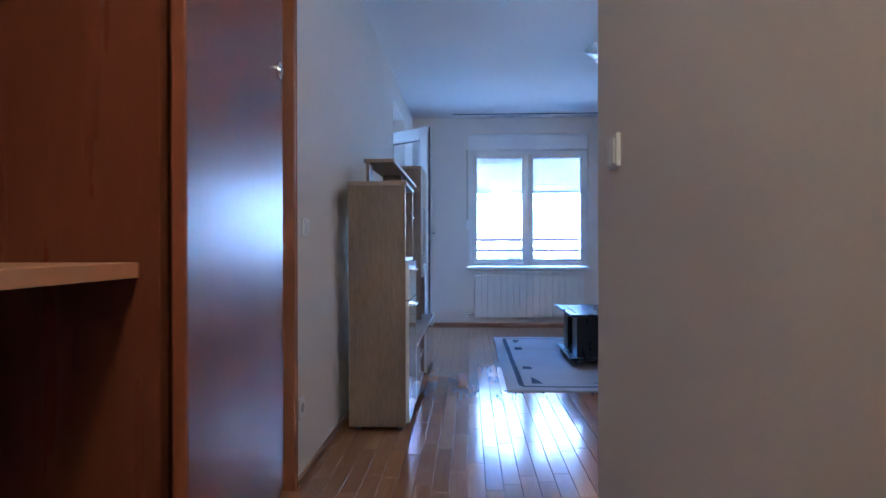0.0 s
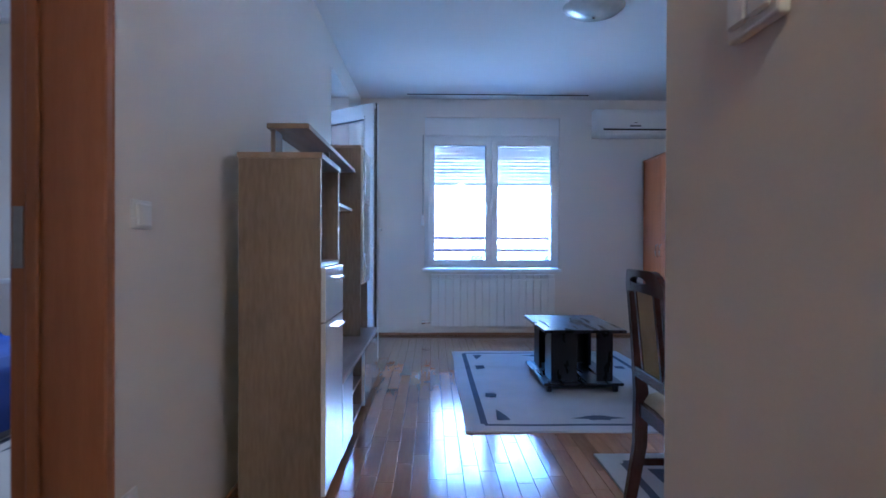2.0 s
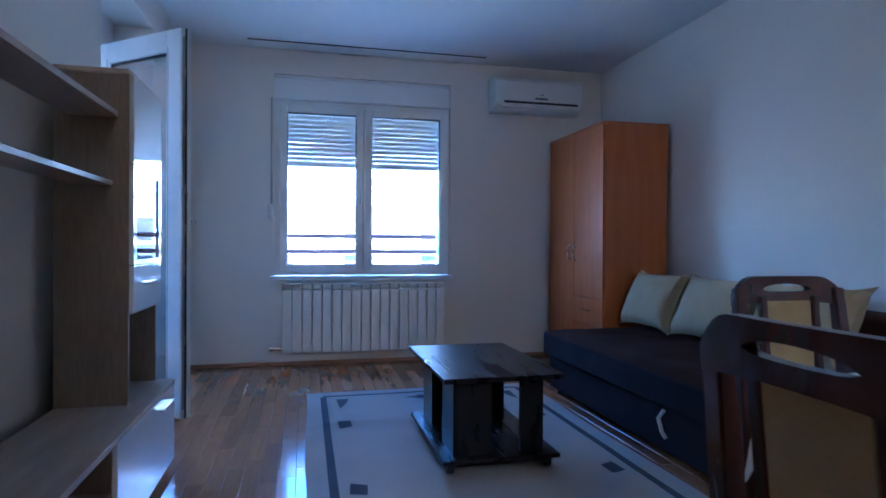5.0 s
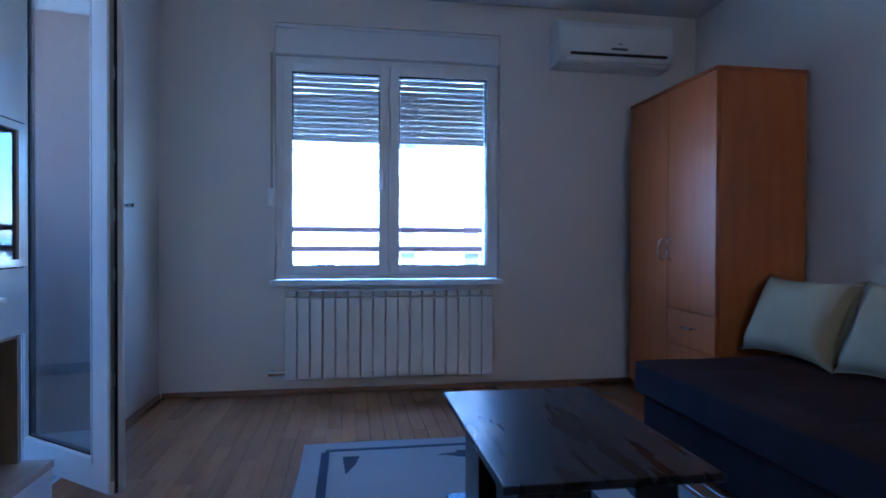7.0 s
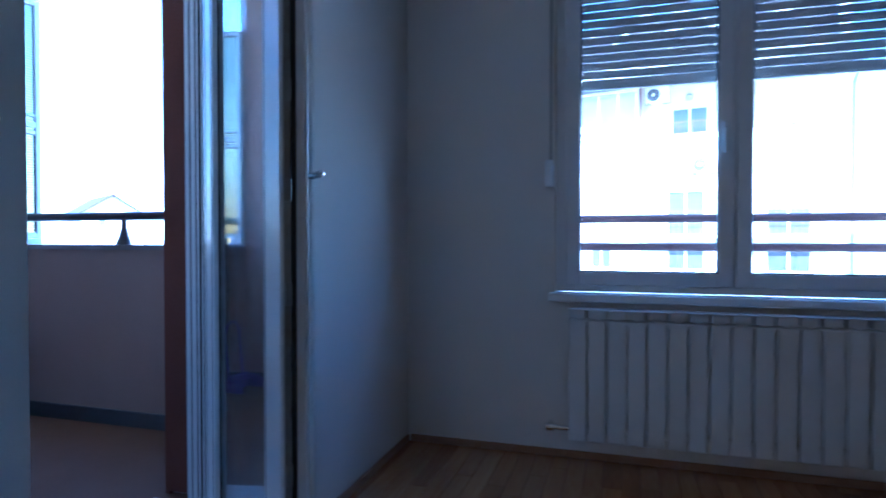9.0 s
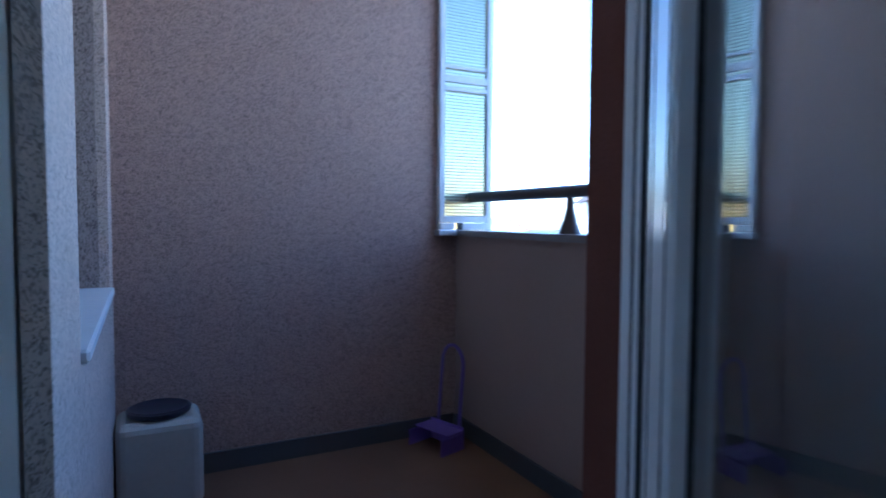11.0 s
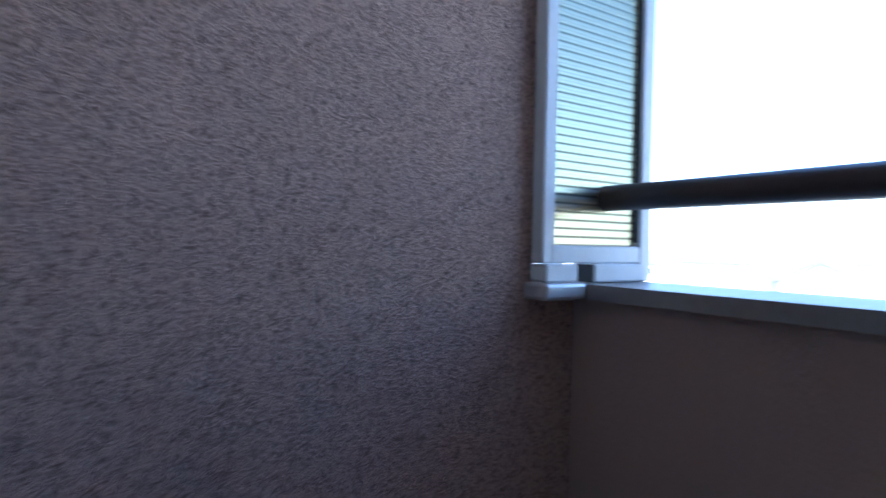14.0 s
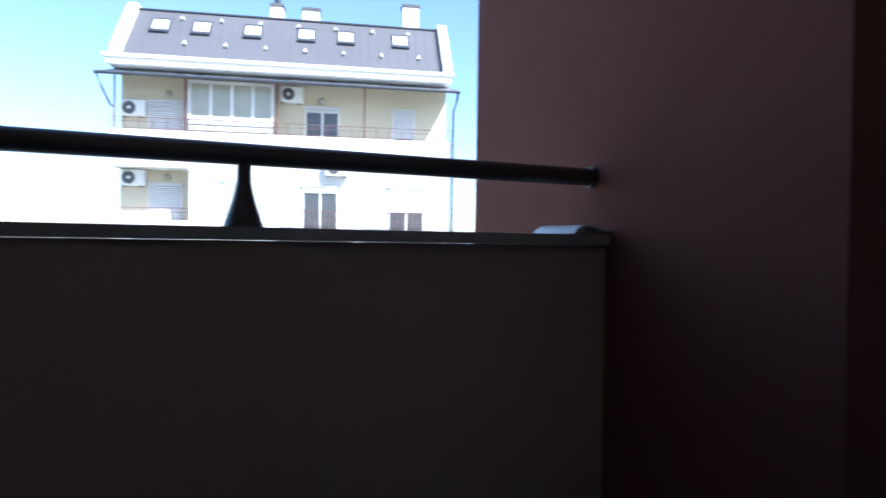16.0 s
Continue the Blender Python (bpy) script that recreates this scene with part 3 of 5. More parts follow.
# ---- blue room window ----
bw = thing("window_2", "white plastic window with its leaf tilted open", "window", BAL @ Matrix.Translation((-0.14, -0.05, -0.046)), kind="structure")
part("window_frame", boxes((-2.90, -2.69, 5.215, 5.295, 0.829, 2.41), (-1.80, -1.75, 5.215, 5.295, 0.80, 2.41), (-2.69, -1.80, 5.215, 5.295, 0.80, 0.86), (-2.69, -1.80, 5.215, 5.295, 2.22, 2.41)), PVC, bw)
part("frame_bead", boxes((-2.69, -2.680, 5.235, 5.25, 0.86, 2.22), (-2.69, -2.683, 5.262, 5.275, 0.86, 2.22)), SEAL, bw)
part("shutter_guide", boxes((-2.768, -2.735, 5.2955, 5.33, 0.829, 2.41), (-2.726, -2.70, 5.2955, 5.315, 0.829, 2.41)), PVC, bw)
# Black strip gives the guide's groove its shade by colour.
part("groove_strip", boxes((-2.7345, -2.7265, 5.2955, 5.300, 0.829, 2.41)), SEAL, bw)
tl = leaf(bw, -2.668, -1.79, 0.0, 0.0, 1.36, 0.075)
tl.matrix_basis = Matrix.Translation((0, 5.225, 0.85)) @ Matrix.Rotation(radians(6.5), 4, "X")
part("tilt_stay", box(-2.689, -2.677, 5.20, 5.235, 1.36, 1.42, 0.002), STEEL, bw)
part("window_sill", box(-3.0, -1.70, 4.86, 5.215, 0.765, 0.80, 0.005), PVC, bw)
part("outer_sill", box(-2.7705, -1.71, 5.296, 5.475, 0.801, 0.828, 0.006), ALU, bw, "white outer sill with a dirty edge")
for i in range(6):
    part("slat", box(-2.72, -1.80, 5.301, 5.311, 1.98 + 0.04 * i, 2.0185 + 0.04 * i, 0.002), SHUTTER, bw)
# ---- interior door frame to the blue room ----
dr = thing("door_2", "orange-brown wooden door frame of the side room", "door frame", kind="structure")
part("jamb", box(-1.0, XW + 0.012, 1.925, 1.958, 0, 2.06, 0.004), DOORWOOD, dr)
part("jamb", box(-1.0, XW + 0.012, 1.03, 1.06, 0, 2.06, 0.004), DOORWOOD, dr)
part("lintel", box(-1.0, XW + 0.012, 1.03, 1.958, 2.06, 2.095, 0.004), DOORWOOD, dr)
part("stop_bead", box(-0.955, -0.925, 1.912, 1.925, 0, 2.06, 0.003), DOORWOOD, dr)
part("casing", box(XW - 0.001, XW + 0.014, 1.957, 1.964, 0, 2.1, 0.004), DOORWOOD, dr)
part("strike_plate", boxes((-0.99, -0.965, 1.9215, 1.925, 0.95, 1.10)), STEEL, dr, "steel strike plate")

# ---- hall ----
hw = thing("hall_wardrobe", "reddish-brown hall wardrobe with an open shelf bay and one door ajar", "wardrobe")
part("side_panel", box(-0.99, -0.47, 0.792, 0.822, 0, 2.35, 0.004, 2), VENEER, hw)
part("side_panel", box(-0.99, -0.47, -1.6, -1.57, 0, 2.35, 0.003), REDWOOD_SHADED, hw)
part("divider", box(-0.985, -0.436, 0.255, 0.275, 0.49, 2.33), REDWOOD_SHADED, hw)
part("back_panel", box(-0.998, -0.99, -1.6, 0.83, 0, 2.35), REDWOOD_SHADED, hw)
part("top_panel", box(-0.99, -0.47, -1.57, 0.792, 2.33, 2.35), REDWOOD_SHADED, hw)
part("bottom_panel", box(-0.985, -0.48, -1.57, 0.792, 0.455, 0.475), REDWOOD_SHADED, hw)
part("shelf", box(-0.985, -0.462, -1.569, 0.254, 0.964, 0.983, 0.001), M("shelf_edge_beech", (0.42, 0.20, 0.085), (0.34, 0.16, 0.06), rough=0.4, stretch=(1, 0.2, 1)), hw, "pale-edged wooden shelf")
part("shelf", box(-0.985, -0.50, -1.569, 0.254, 1.56, 1.58, 0.001), REDWOOD_SHADED, hw)
wd = part("door", box(0, 0.52, -0.01, 0.01, 0.49, 2.32, 0.003, 2), VENEER, hw, "glossy door standing slightly ajar")
wd.matrix_basis = Matrix.Translation((-0.463, 0.79, 0)) @ Matrix.Rotation(math.atan2(-0.55, 0.045), 4, "Z")
part("lock_rosette", rod(rod(bmesh.new(), (0.045, 0.008, 1.365), (0.045, 0.016, 1.365), 0.017, n=20), (0.045, 0.016, 1.365), (0.045, 0.019, 1.365), 0.009), CHROME, wd, "small round chrome lock", True)
part("drawer_front", box(-0.485, -0.466, 0.26, 0.79, 0.06, 0.448, 0.004), GLOSS, hw, "pale drawer front")
# Unseen closed door and dividers, added to keep hall light off the bay.
part("door", box(-0.485, -0.466, -1.565, -0.30, 0.49, 2.325, 0.003), REDWOOD_SHADED, hw)
part("divider", box(-0.985, -0.486, -0.32, -0.30, 0.49, 0.96), REDWOOD_SHADED, hw)
part("divider", box(-0.985, -0.486, -0.32, -0.30, 0.985, 1.555), REDWOOD_SHADED, hw)
part("drawer_front", box(-0.485, -0.466, -1.56, 0.25, 0.06, 0.448, 0.004), REDWOOD_SHADED, hw)
# Unseen fixture, assumed to go with the hall light.
hl = thing("ceiling_lamp", "assumed round opal hall ceiling lamp, unseen, lit warm", "lamp")
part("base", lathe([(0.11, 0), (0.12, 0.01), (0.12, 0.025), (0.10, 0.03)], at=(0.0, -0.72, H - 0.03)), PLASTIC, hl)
# Invented fixture, out of view, over the added south fill light.
kl = thing("ceiling_lamp", "round ceiling lamp base added above the south fill light", "lamp")
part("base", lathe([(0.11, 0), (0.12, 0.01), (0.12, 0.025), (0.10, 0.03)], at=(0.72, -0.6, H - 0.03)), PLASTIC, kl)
sw = thing("light_switch", "white double rocker light switch on the hall wall", "switch")
part("frame_plate", box(0.284, 0.295, 0.925, 1.004, 1.187, 1.266, 0.003, 2), PLASTIC, sw)
part("rocker", box(0.279, 0.284, 0.933, 0.963, 1.195, 1.258, 0.003), PLASTIC, sw)
part("rocker", box(0.279, 0.284, 0.965, 0.996, 1.195, 1.258, 0.003), PLASTIC, sw)
s2 = thing("light_switch", "white single light switch on the room wall", "switch")
part("frame_plate", box(XW, XW + 0.010, 2.06, 2.165, 1.05, 1.13, 0.003, 2), PLASTIC, s2)
part("rocker", box(XW + 0.010, XW + 0.016, 2.075, 2.15, 1.06, 1.12, 0.003), PLASTIC, s2)
# Grey on a raised disc stands for the shade inside the cup.
CUP_SHADE = M("socket_cup_shade", (0.40, 0.40, 0.39), rough=0.5)
so = thing("wall_socket", "white earthed wall socket near the floor", "socket")
part("frame_plate", box(XW, XW + 0.010, 2.001, 2.086, 0.272, 0.357, 0.003, 2), PLASTIC, so)
part("cup", rod(bmesh.new(), (XW + 0.008, 2.044, 0.314), (XW + 0.0125, 2.044, 0.314), 0.020, n=20), CUP_SHADE, so, "raised grey disc for the shade in the cup")

# ---- wall unit: tall cabinet, low board, hanging cabinet, bridge ----
tc = thing("tall_cabinet", "grey-oak tall cabinet with white gloss fronts and an open niche", "cabinet", Matrix.Translation((-0.71, 2.725, 0)))
D, Wd, T = 0.310, 0.44, 0.018
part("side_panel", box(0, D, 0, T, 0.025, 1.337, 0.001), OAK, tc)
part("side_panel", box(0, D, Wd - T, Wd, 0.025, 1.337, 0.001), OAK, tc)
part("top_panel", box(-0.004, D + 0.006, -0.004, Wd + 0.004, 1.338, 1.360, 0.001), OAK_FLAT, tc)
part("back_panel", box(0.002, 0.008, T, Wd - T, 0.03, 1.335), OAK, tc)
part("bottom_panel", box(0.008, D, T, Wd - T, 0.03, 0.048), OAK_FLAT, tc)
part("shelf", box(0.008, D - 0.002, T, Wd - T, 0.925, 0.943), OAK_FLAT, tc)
for z0, z1, hz in ((0.715, 0.922, 0.865), (0.05, 0.708, 0.665)):
    fr = part("drawer_front" if z0 > 0.5 else "door", box(D + 0.001, D + 0.019, 0.004, Wd - 0.004, z0, z1, 0.002, 2), GLOSS, tc)
    part("handle", box(D + 0.012, D + 0.04, 0.20, 0.36, hz, hz + 0.011, 0.002), CHROME, fr, "flat chrome tab handle")
for y in (0.03, Wd - 0.06):
    for x in (0.03, D - 0.05):
        part("foot", box(x, x + 0.03, y, y + 0.03, 0, 0.026), GREYP, tc)

lb = thing("low_board", "grey-oak low board with an open shelf niche and white gloss door", "cabinet", Matrix.Translation((-0.71, 3.17, 0)))
L, D2 = 1.71, 0.31
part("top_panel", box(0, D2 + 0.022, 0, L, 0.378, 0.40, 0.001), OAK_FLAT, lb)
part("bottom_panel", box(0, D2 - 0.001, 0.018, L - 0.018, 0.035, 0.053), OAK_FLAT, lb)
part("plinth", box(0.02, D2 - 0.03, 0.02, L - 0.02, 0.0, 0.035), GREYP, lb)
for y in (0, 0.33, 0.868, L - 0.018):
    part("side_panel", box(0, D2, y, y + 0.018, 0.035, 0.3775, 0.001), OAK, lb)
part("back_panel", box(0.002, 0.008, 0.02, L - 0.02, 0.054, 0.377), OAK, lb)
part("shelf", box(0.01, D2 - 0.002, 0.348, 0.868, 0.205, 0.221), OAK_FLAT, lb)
part("front_panel", box(D2 + 0.001, D2 + 0.019, 0.003, 0.34, 0.04, 0.374, 0.002, 2), GLOSS, lb)
dd = part("door", box(D2 + 0.001, D2 + 0.019, 0.872, L - 0.004, 0.04, 0.374, 0.002, 2), GLOSS, lb)
part("handle", box(D2 + 0.012, D2 + 0.04, 1.42, 1.59, 0.325, 0.336, 0.002), CHROME, dd, "flat chrome tab handle")

hc = thing("display_cabinet", "grey-oak display cabinet with a smoked glass door, on the low board", "cabinet", Matrix.Translation((-0.71, 4.43, 0.40)) @ Matrix.Diagonal((0.96, 1, 0.968, 1)))
D3, W3 = 0.265, 0.44
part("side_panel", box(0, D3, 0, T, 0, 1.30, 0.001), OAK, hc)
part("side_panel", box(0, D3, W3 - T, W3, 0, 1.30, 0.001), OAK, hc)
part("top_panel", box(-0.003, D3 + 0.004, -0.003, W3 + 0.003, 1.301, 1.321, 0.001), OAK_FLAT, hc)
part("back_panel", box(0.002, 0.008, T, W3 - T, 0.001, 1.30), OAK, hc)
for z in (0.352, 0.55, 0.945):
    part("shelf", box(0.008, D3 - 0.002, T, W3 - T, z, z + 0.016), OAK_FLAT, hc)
part("door", box(D3 + 0.001, D3 + 0.019, 0.003, W3 - 0.003, 0.950, 1.298, 0.002, 2), GLOSS, hc, "white gloss upper door")
part("drawer_front", box(D3 + 0.001, D3 + 0.019, 0.003, W3 - 0.003, 0.365, 0.548, 0.002, 2), GLOSS, hc)
part("handle", box(D3 + 0.012, D3 + 0.04, 0.14, 0.30, 0.465, 0.476, 0.002), CHROME, hc, "flat chrome tab handle")
gd = part("glass_door", boxes((D3 + 0.001, D3 + 0.019, 0.003, 0.043, 0.552, 0.946), (D3 + 0.001, D3 + 0.019, W3 - 0.043, W3 - 0.003, 0.552, 0.946), (D3 + 0.001, D3 + 0.019, 0.043, W3 - 0.043, 0.552, 0.572), (D3 + 0.001, D3 + 0.019, 0.043, W3 - 0.043, 0.926, 0.946)), GLOSS, hc)
part("pane", box(D3 + 0.007, D3 + 0.012, 0.042, W3 - 0.042, 0.571, 0.927), SMOKE, gd, "smoked glass pane")

br = thing("wall_shelf", "grey-oak bridge shelf with upright dividers between the cabinets", "shelf", Matrix.Translation((-0.665, 2.94, -0.027)))
part("board", box(0, 0.175, 0, 1.485, 1.52, 1.541, 0.001), OAK_FLAT, br)
part("board", box(0.02, 0.155, 0.235, 1.488, 1.262, 1.280, 0.001), OAK_FLAT, br)
part("upright", box(0.01, 0.028, 0.03, 0.15, 1.388, 1.5195), OAK, br)
part("upright", box(0.02, 0.15, 0.62, 0.638, 1.2805, 1.5195, 0.001), OAK, br)

# ---- radiator ----
ra = thing("radiator", "white aluminium radiator with seventeen sections under the window", "radiator")
sec = bmesh.new()
bx(sec, 0.0035, 0.0776, 0.0, 0.012, 0.0, 0.53, 0.004, 2)
bx(sec, 0.030, 0.050, 0.012, 0.08, 0.01, 0.55)
bx(sec, 0.006, 0.0745, 0.012, 0.07, 0.535, 0.572, 0.006, 2)
bx(sec, 0.003, 0.0775, 0.062, 0.074, 0.01, 0.54, 0.003)
rod(sec, (0, 0.045, 0.04), (0.081, 0.045, 0.04), 0.018)
rod(sec, (0, 0.045, 0.515), (0.081, 0.045, 0.515), 0.018)
sec_me = mesh("section", sec, RADW)
for i in range(17):
    share("section", sec_me, ra, Matrix.Translation((0.012 + 0.0811 * i, 7.0, 0.114)))
part("top_plate", box(0.012, 1.391, 6.992, 7.075, 0.6865, 0.6915, 0.001), RADW, ra)
va = rod(bmesh.new(), (-0.05, 7.045, 0.154), (0.013, 7.045, 0.154), 0.011)
rod(va, (-0.09, 7.045, 0.154), (-0.05, 7.045, 0.154), 0.018)
rod(va, (-0.075, 7.045, 0.154), (-0.075, 7.12, 0.154), 0.009)
part("valve", va, CHROME, ra, "chrome valve")
for x in (0.25, 1.15):
    part("bracket", box(x, x + 0.02, 7.07, 7.12, 0.60, 0.63), PLASTIC, ra)

# ---- air conditioner ----
ac = thing("air_conditioner", "white wall-mounted air conditioner with a dark outlet slot", "air conditioner")
prof = [(6.925, 2.27), (6.915, 2.31), (6.915, 2.47), (6.93, 2.505), (6.96, 2.52), (7.118, 2.52), (7.118, 2.225), (7.0, 2.225), (6.96, 2.235)]
b = extrude(prof, -2.64, -1.82)
for v in b.verts:
    v.co = (-v.co.y, v.co.x, v.co.z)
bmesh.ops.recalc_face_normals(b, faces=b.faces)
part("body", b, PLASTIC, ac)
part("outlet", box(1.90, 2.60, 6.9105, 6.93, 2.282, 2.299, 0.001), SEAL, ac, "black outlet slot")
part("flap", box(1.88, 2.62, 6.925, 6.95, 2.246, 2.268, 0.003, m=None), PLASTIC, ac)
part("display", box(2.19, 2.31, 6.9115, 6.918, 2.322, 2.338, 0.003), GREYP, ac)
part("badge", box(2.24, 2.27, 6.9125, 6.917, 2.362, 2.368), GREYP, ac)

# ---- curtain rail and ceiling lamp ----
cr = thing("curtain_rail", "white double curtain rail on the ceiling", "curtain rail")
part("rail", boxes((-0.26, 1.73, 6.90, 6.965, H - 0.016, H)), PLASTIC, cr)
# Black strip on the rail's front stands for its groove in shade.
part("groove", boxes((-0.255, 1.725, 6.8985, 6.90, H - 0.012, H - 0.003)), SEAL, cr, "raised black strip for the shade in the front groove")
cl = thing("ceiling_lamp", "shallow mottled glass ceiling bowl lamp, switched off", "lamp", Matrix.Translation((1.10, 4.42, H)))
part("bowl", lathe([(0.03, -0.112), (0.10, -0.106), (0.16, -0.09), (0.195, -0.065), (0.205, -0.05), (0.20, -0.047), (0.15, -0.05)], 36), LAMPGLASS, cl, smooth=True)
part("base", lathe([(0.13, -0.05), (0.14, -0.02), (0.14, 0.0)], 32), PLASTIC, cl, smooth=True)
part("finial", lathe([(0.004, -0.13), (0.012, -0.125), (0.012, -0.112)], 12), CHROME, cl)

# ---- wardrobe ----
wr = thing("wardrobe", "cherry-coloured two-door wardrobe with drawers under one door", "wardrobe")
X0, X1, Y0, Y1, ZT = 2.36, 2.90, 5.99, 6.97, 1.955
part("side_panel", box(X0 + 0.02, X1, Y0, Y0 + 0.018, 0, ZT - 0.019, 0.001), CHERRY, wr)
part("side_panel", box(X0 + 0.02, X1, Y1 - 0.018, Y1, 0, ZT - 0.019, 0.001), CHERRY, wr)
part("top_panel", box(X0 - 0.004, X1 + 0.002, Y0 - 0.003, Y1 + 0.003, ZT - 0.018, ZT, 0.002), CHERRY, wr)
part("back_panel", box(X1 - 0.006, X1, Y0 + 0.018, Y1 - 0.018, 0.06, ZT - 0.02), CHERRY, wr)
part("bottom_panel", box(X0 + 0.02, X1 - 0.006, Y0 + 0.018, Y1 - 0.018, 0.06, 0.078), CHERRY, wr)
part("plinth", box(X0 + 0.03, X0 + 0.045, Y0 + 0.018, Y1 - 0.018, 0, 0.06), CHERRY, wr)
YM = 6.478
dA = part("door", box(X0, X0 + 0.018, YM + 0.002, Y1 - 0.002, 0.065, ZT - 0.021, 0.002), CHERRY, wr)
dB = part("door", box(X0, X0 + 0.018, Y0 + 0.002, YM - 0.002, 0.612, ZT - 0.021, 0.002), CHERRY, wr)
for z0, z1 in ((0.405, 0.608), (0.235, 0.401), (0.065, 0.231)):
    d = part("drawer_front", box(X0, X0 + 0.018, Y0 + 0.002, YM - 0.002, z0, z1, 0.002), CHERRY, wr)
    zm = (z0 + z1) / 2 + 0.01
    part("handle", tube([(X0, 6.18, zm), (X0 - 0.022, 6.195, zm), (X0 - 0.027, 6.235, zm), (X0 - 0.022, 6.275, zm), (X0, 6.29, zm)], 0.006), CHROME, d, "curved chrome handle", True)
for d, y in ((dA, 6.535), (dB, 6.432)):
    part("handle", tube([(X0, y, 0.90), (X0 - 0.024, y, 0.915), (X0 - 0.03, y, 0.965), (X0 - 0.024, y, 1.015), (X0, y, 1.03)], 0.007), CHROME, d, "curved chrome handle", True)

# ---- sofa ----
sf = thing("sofa", "dark brown plush sofa bed with a slate base", "sofa")
part("base", box(1.88, 2.88, 3.97, 5.86, 0.03, 0.255, 0.02, 3), SOFASIDE, sf)


def mattress(u, v):
    x, y = 1.84 + 1.0 * u, 3.96 + 1.92 * v
    e = min(u, 1 - u, v, 1 - v) * 10
    z = 0.445 - 0.035 * (1 - min(e, 1)) ** 2
    for cy in (4.35, 4.72, 5.10, 5.48):
        z -= 0.007 * math.exp(-((y - cy) / 0.018) ** 2)
    return x, y, z + 0.006 * noise.noise((x * 4, y * 4, 0))


part("seat", grid(mattress, 26, 90), SOFA, sf, "soft dark brown mattress seat with stitched seams", True)
part("seat_side", box(1.842, 2.838, 3.962, 5.878, 0.26, 0.405, 0.012, 2), SOFASIDE, sf)
part("backrest", box(2.74, 2.93, 3.96, 5.45, 0.25, 0.71, 0.05, 4), SOFA, sf, smooth=True)
for y in (4.1, 5.75):
    for x in (1.92, 2.82):
        part("foot", rod(bmesh.new(), (x, y, 0), (x, y, 0.04), 0.025), GREYP, sf)
part("pull_strap", tube([(1.835, 4.42, 0.25), (1.80, 4.41, 0.22), (1.805, 4.39, 0.16), (1.83, 4.40, 0.13)], 0.010, 8), PLASTIC, sf, "white pull strap")


def pillow(cx, y0, y1, tilt, label, seed):
    """A plump square cushion leaning on the backrest."""
    bm = bmesh.new()
    n, w, h = 16, y1 - y0, 0.43
    tops, bots = [], []
    for s in (1, -1):
        V = []
        for i in range(n + 1):
            row = []
            for j in range(n + 1):
                a, b = 2 * i / n - 1, 2 * j / n - 1
                pinch = 1 - 0.16 * (1 - abs(a) ** 3) * abs(b) ** 4
                pin2 = 1 - 0.15 * (1 - abs(b) ** 3) * abs(a) ** 4
                f = max(0.0, (1 - a ** 4) * (1 - b ** 4)) ** 0.55
                wob = 0.012 * noise.noise((a * 2.2 + seed, b * 2.2, s * 3.0))
                row.append(bm.verts.new((s * (0.088 + wob) * f, a * w / 2 * pin2, b * h / 2 * pinch)))
            V.append(row)
        for i in range(n):
            for j in range(n):
                bm.faces.new((V[i][j], V[i + 1][j], V[i + 1][j + 1], V[i][j + 1]))
    bmesh.ops.remove_doubles(bm, verts=bm.verts, dist=0.0008)
    bmesh.ops.recalc_face_normals(bm, faces=bm.faces)
    p = thing("cushion", label, "cushion", Matrix.Translation((cx, (y0 + y1) / 2, 0.645)) @ Matrix.Rotation(radians(tilt), 4, "Y"), "cushions on the sofa")
    part("cover", bm, CUSHION, p, smooth=True)
    seam = []
    for a, b in [(-1 + k / 8, -1) for k in range(16)] + [(1, -1 + k / 8) for k in range(16)] + [(1 - k / 8, 1) for k in range(16)] + [(-1, 1 - k / 8) for k in range(17)]:
        seam.append((0, a * w / 2 * (1 - 0.15 * (1 - abs(b) ** 3) * abs(a) ** 4), b * h / 2 * (1 - 0.16 * (1 - abs(a) ** 3) * abs(b) ** 4)))
    part("piping", tube(seam, 0.0035, 6), CUSHION, p, smooth=True)


pillow(2.555, 5.33, 5.93, 24, "sand-coloured cushion propped at the wardrobe end of the sofa", 1)
pillow(2.57, 4.72, 5.34, 26, "sand-coloured cushion leaning in the middle of the sofa", 5)
pillow(2.56, 4.06, 4.70, 24, "sand-coloured cushion at the dining end of the sofa", 9)

# ---- coffee table ----
ct = thing("coffee_table", "black ash coffee table with a low shelf on castors", "table")
part("tabletop", box(0.775, 1.33, 4.40, 5.27, 0.425, 0.447, 0.003), BLACKWOOD, ct)
part("shelf", box(0.78, 1.325, 4.44, 5.23, 0.062, 0.082, 0.003), BLACKWOOD, ct)
for x0, x1, y0, y1 in ((0.84, 0.86, 4.50, 4.72), (0.84, 0.86, 4.95, 5.17), (1.245, 1.265, 4.50, 4.62), (1.245, 1.265, 5.05, 5.17), (0.86, 1.02, 4.50, 4.52), (0.86, 1.02, 5.15, 5.17), (1.155, 1.245, 4.50, 4.52), (1.155, 1.245, 5.15, 5.17)):
    part("leg_panel", box(x0, x1, y0, y1, 0.0822, 0.4248, 0.001), BLACKWOOD, ct)
for x in (0.825, 1.28):
    for y in (4.49, 5.18):
        c = part("castor", rod(bmesh.new(), (x - 0.014, y, 0.033), (x + 0.014, y, 0.033), 0.021, n=16), SEAL, ct)
        for s in (-1, 1):
            part("fork", box(x + s * 0.0165 - 0.0015, x + s * 0.0165 + 0.0015, y - 0.012, y + 0.012, 0.03, 0.062), GREYP, c)


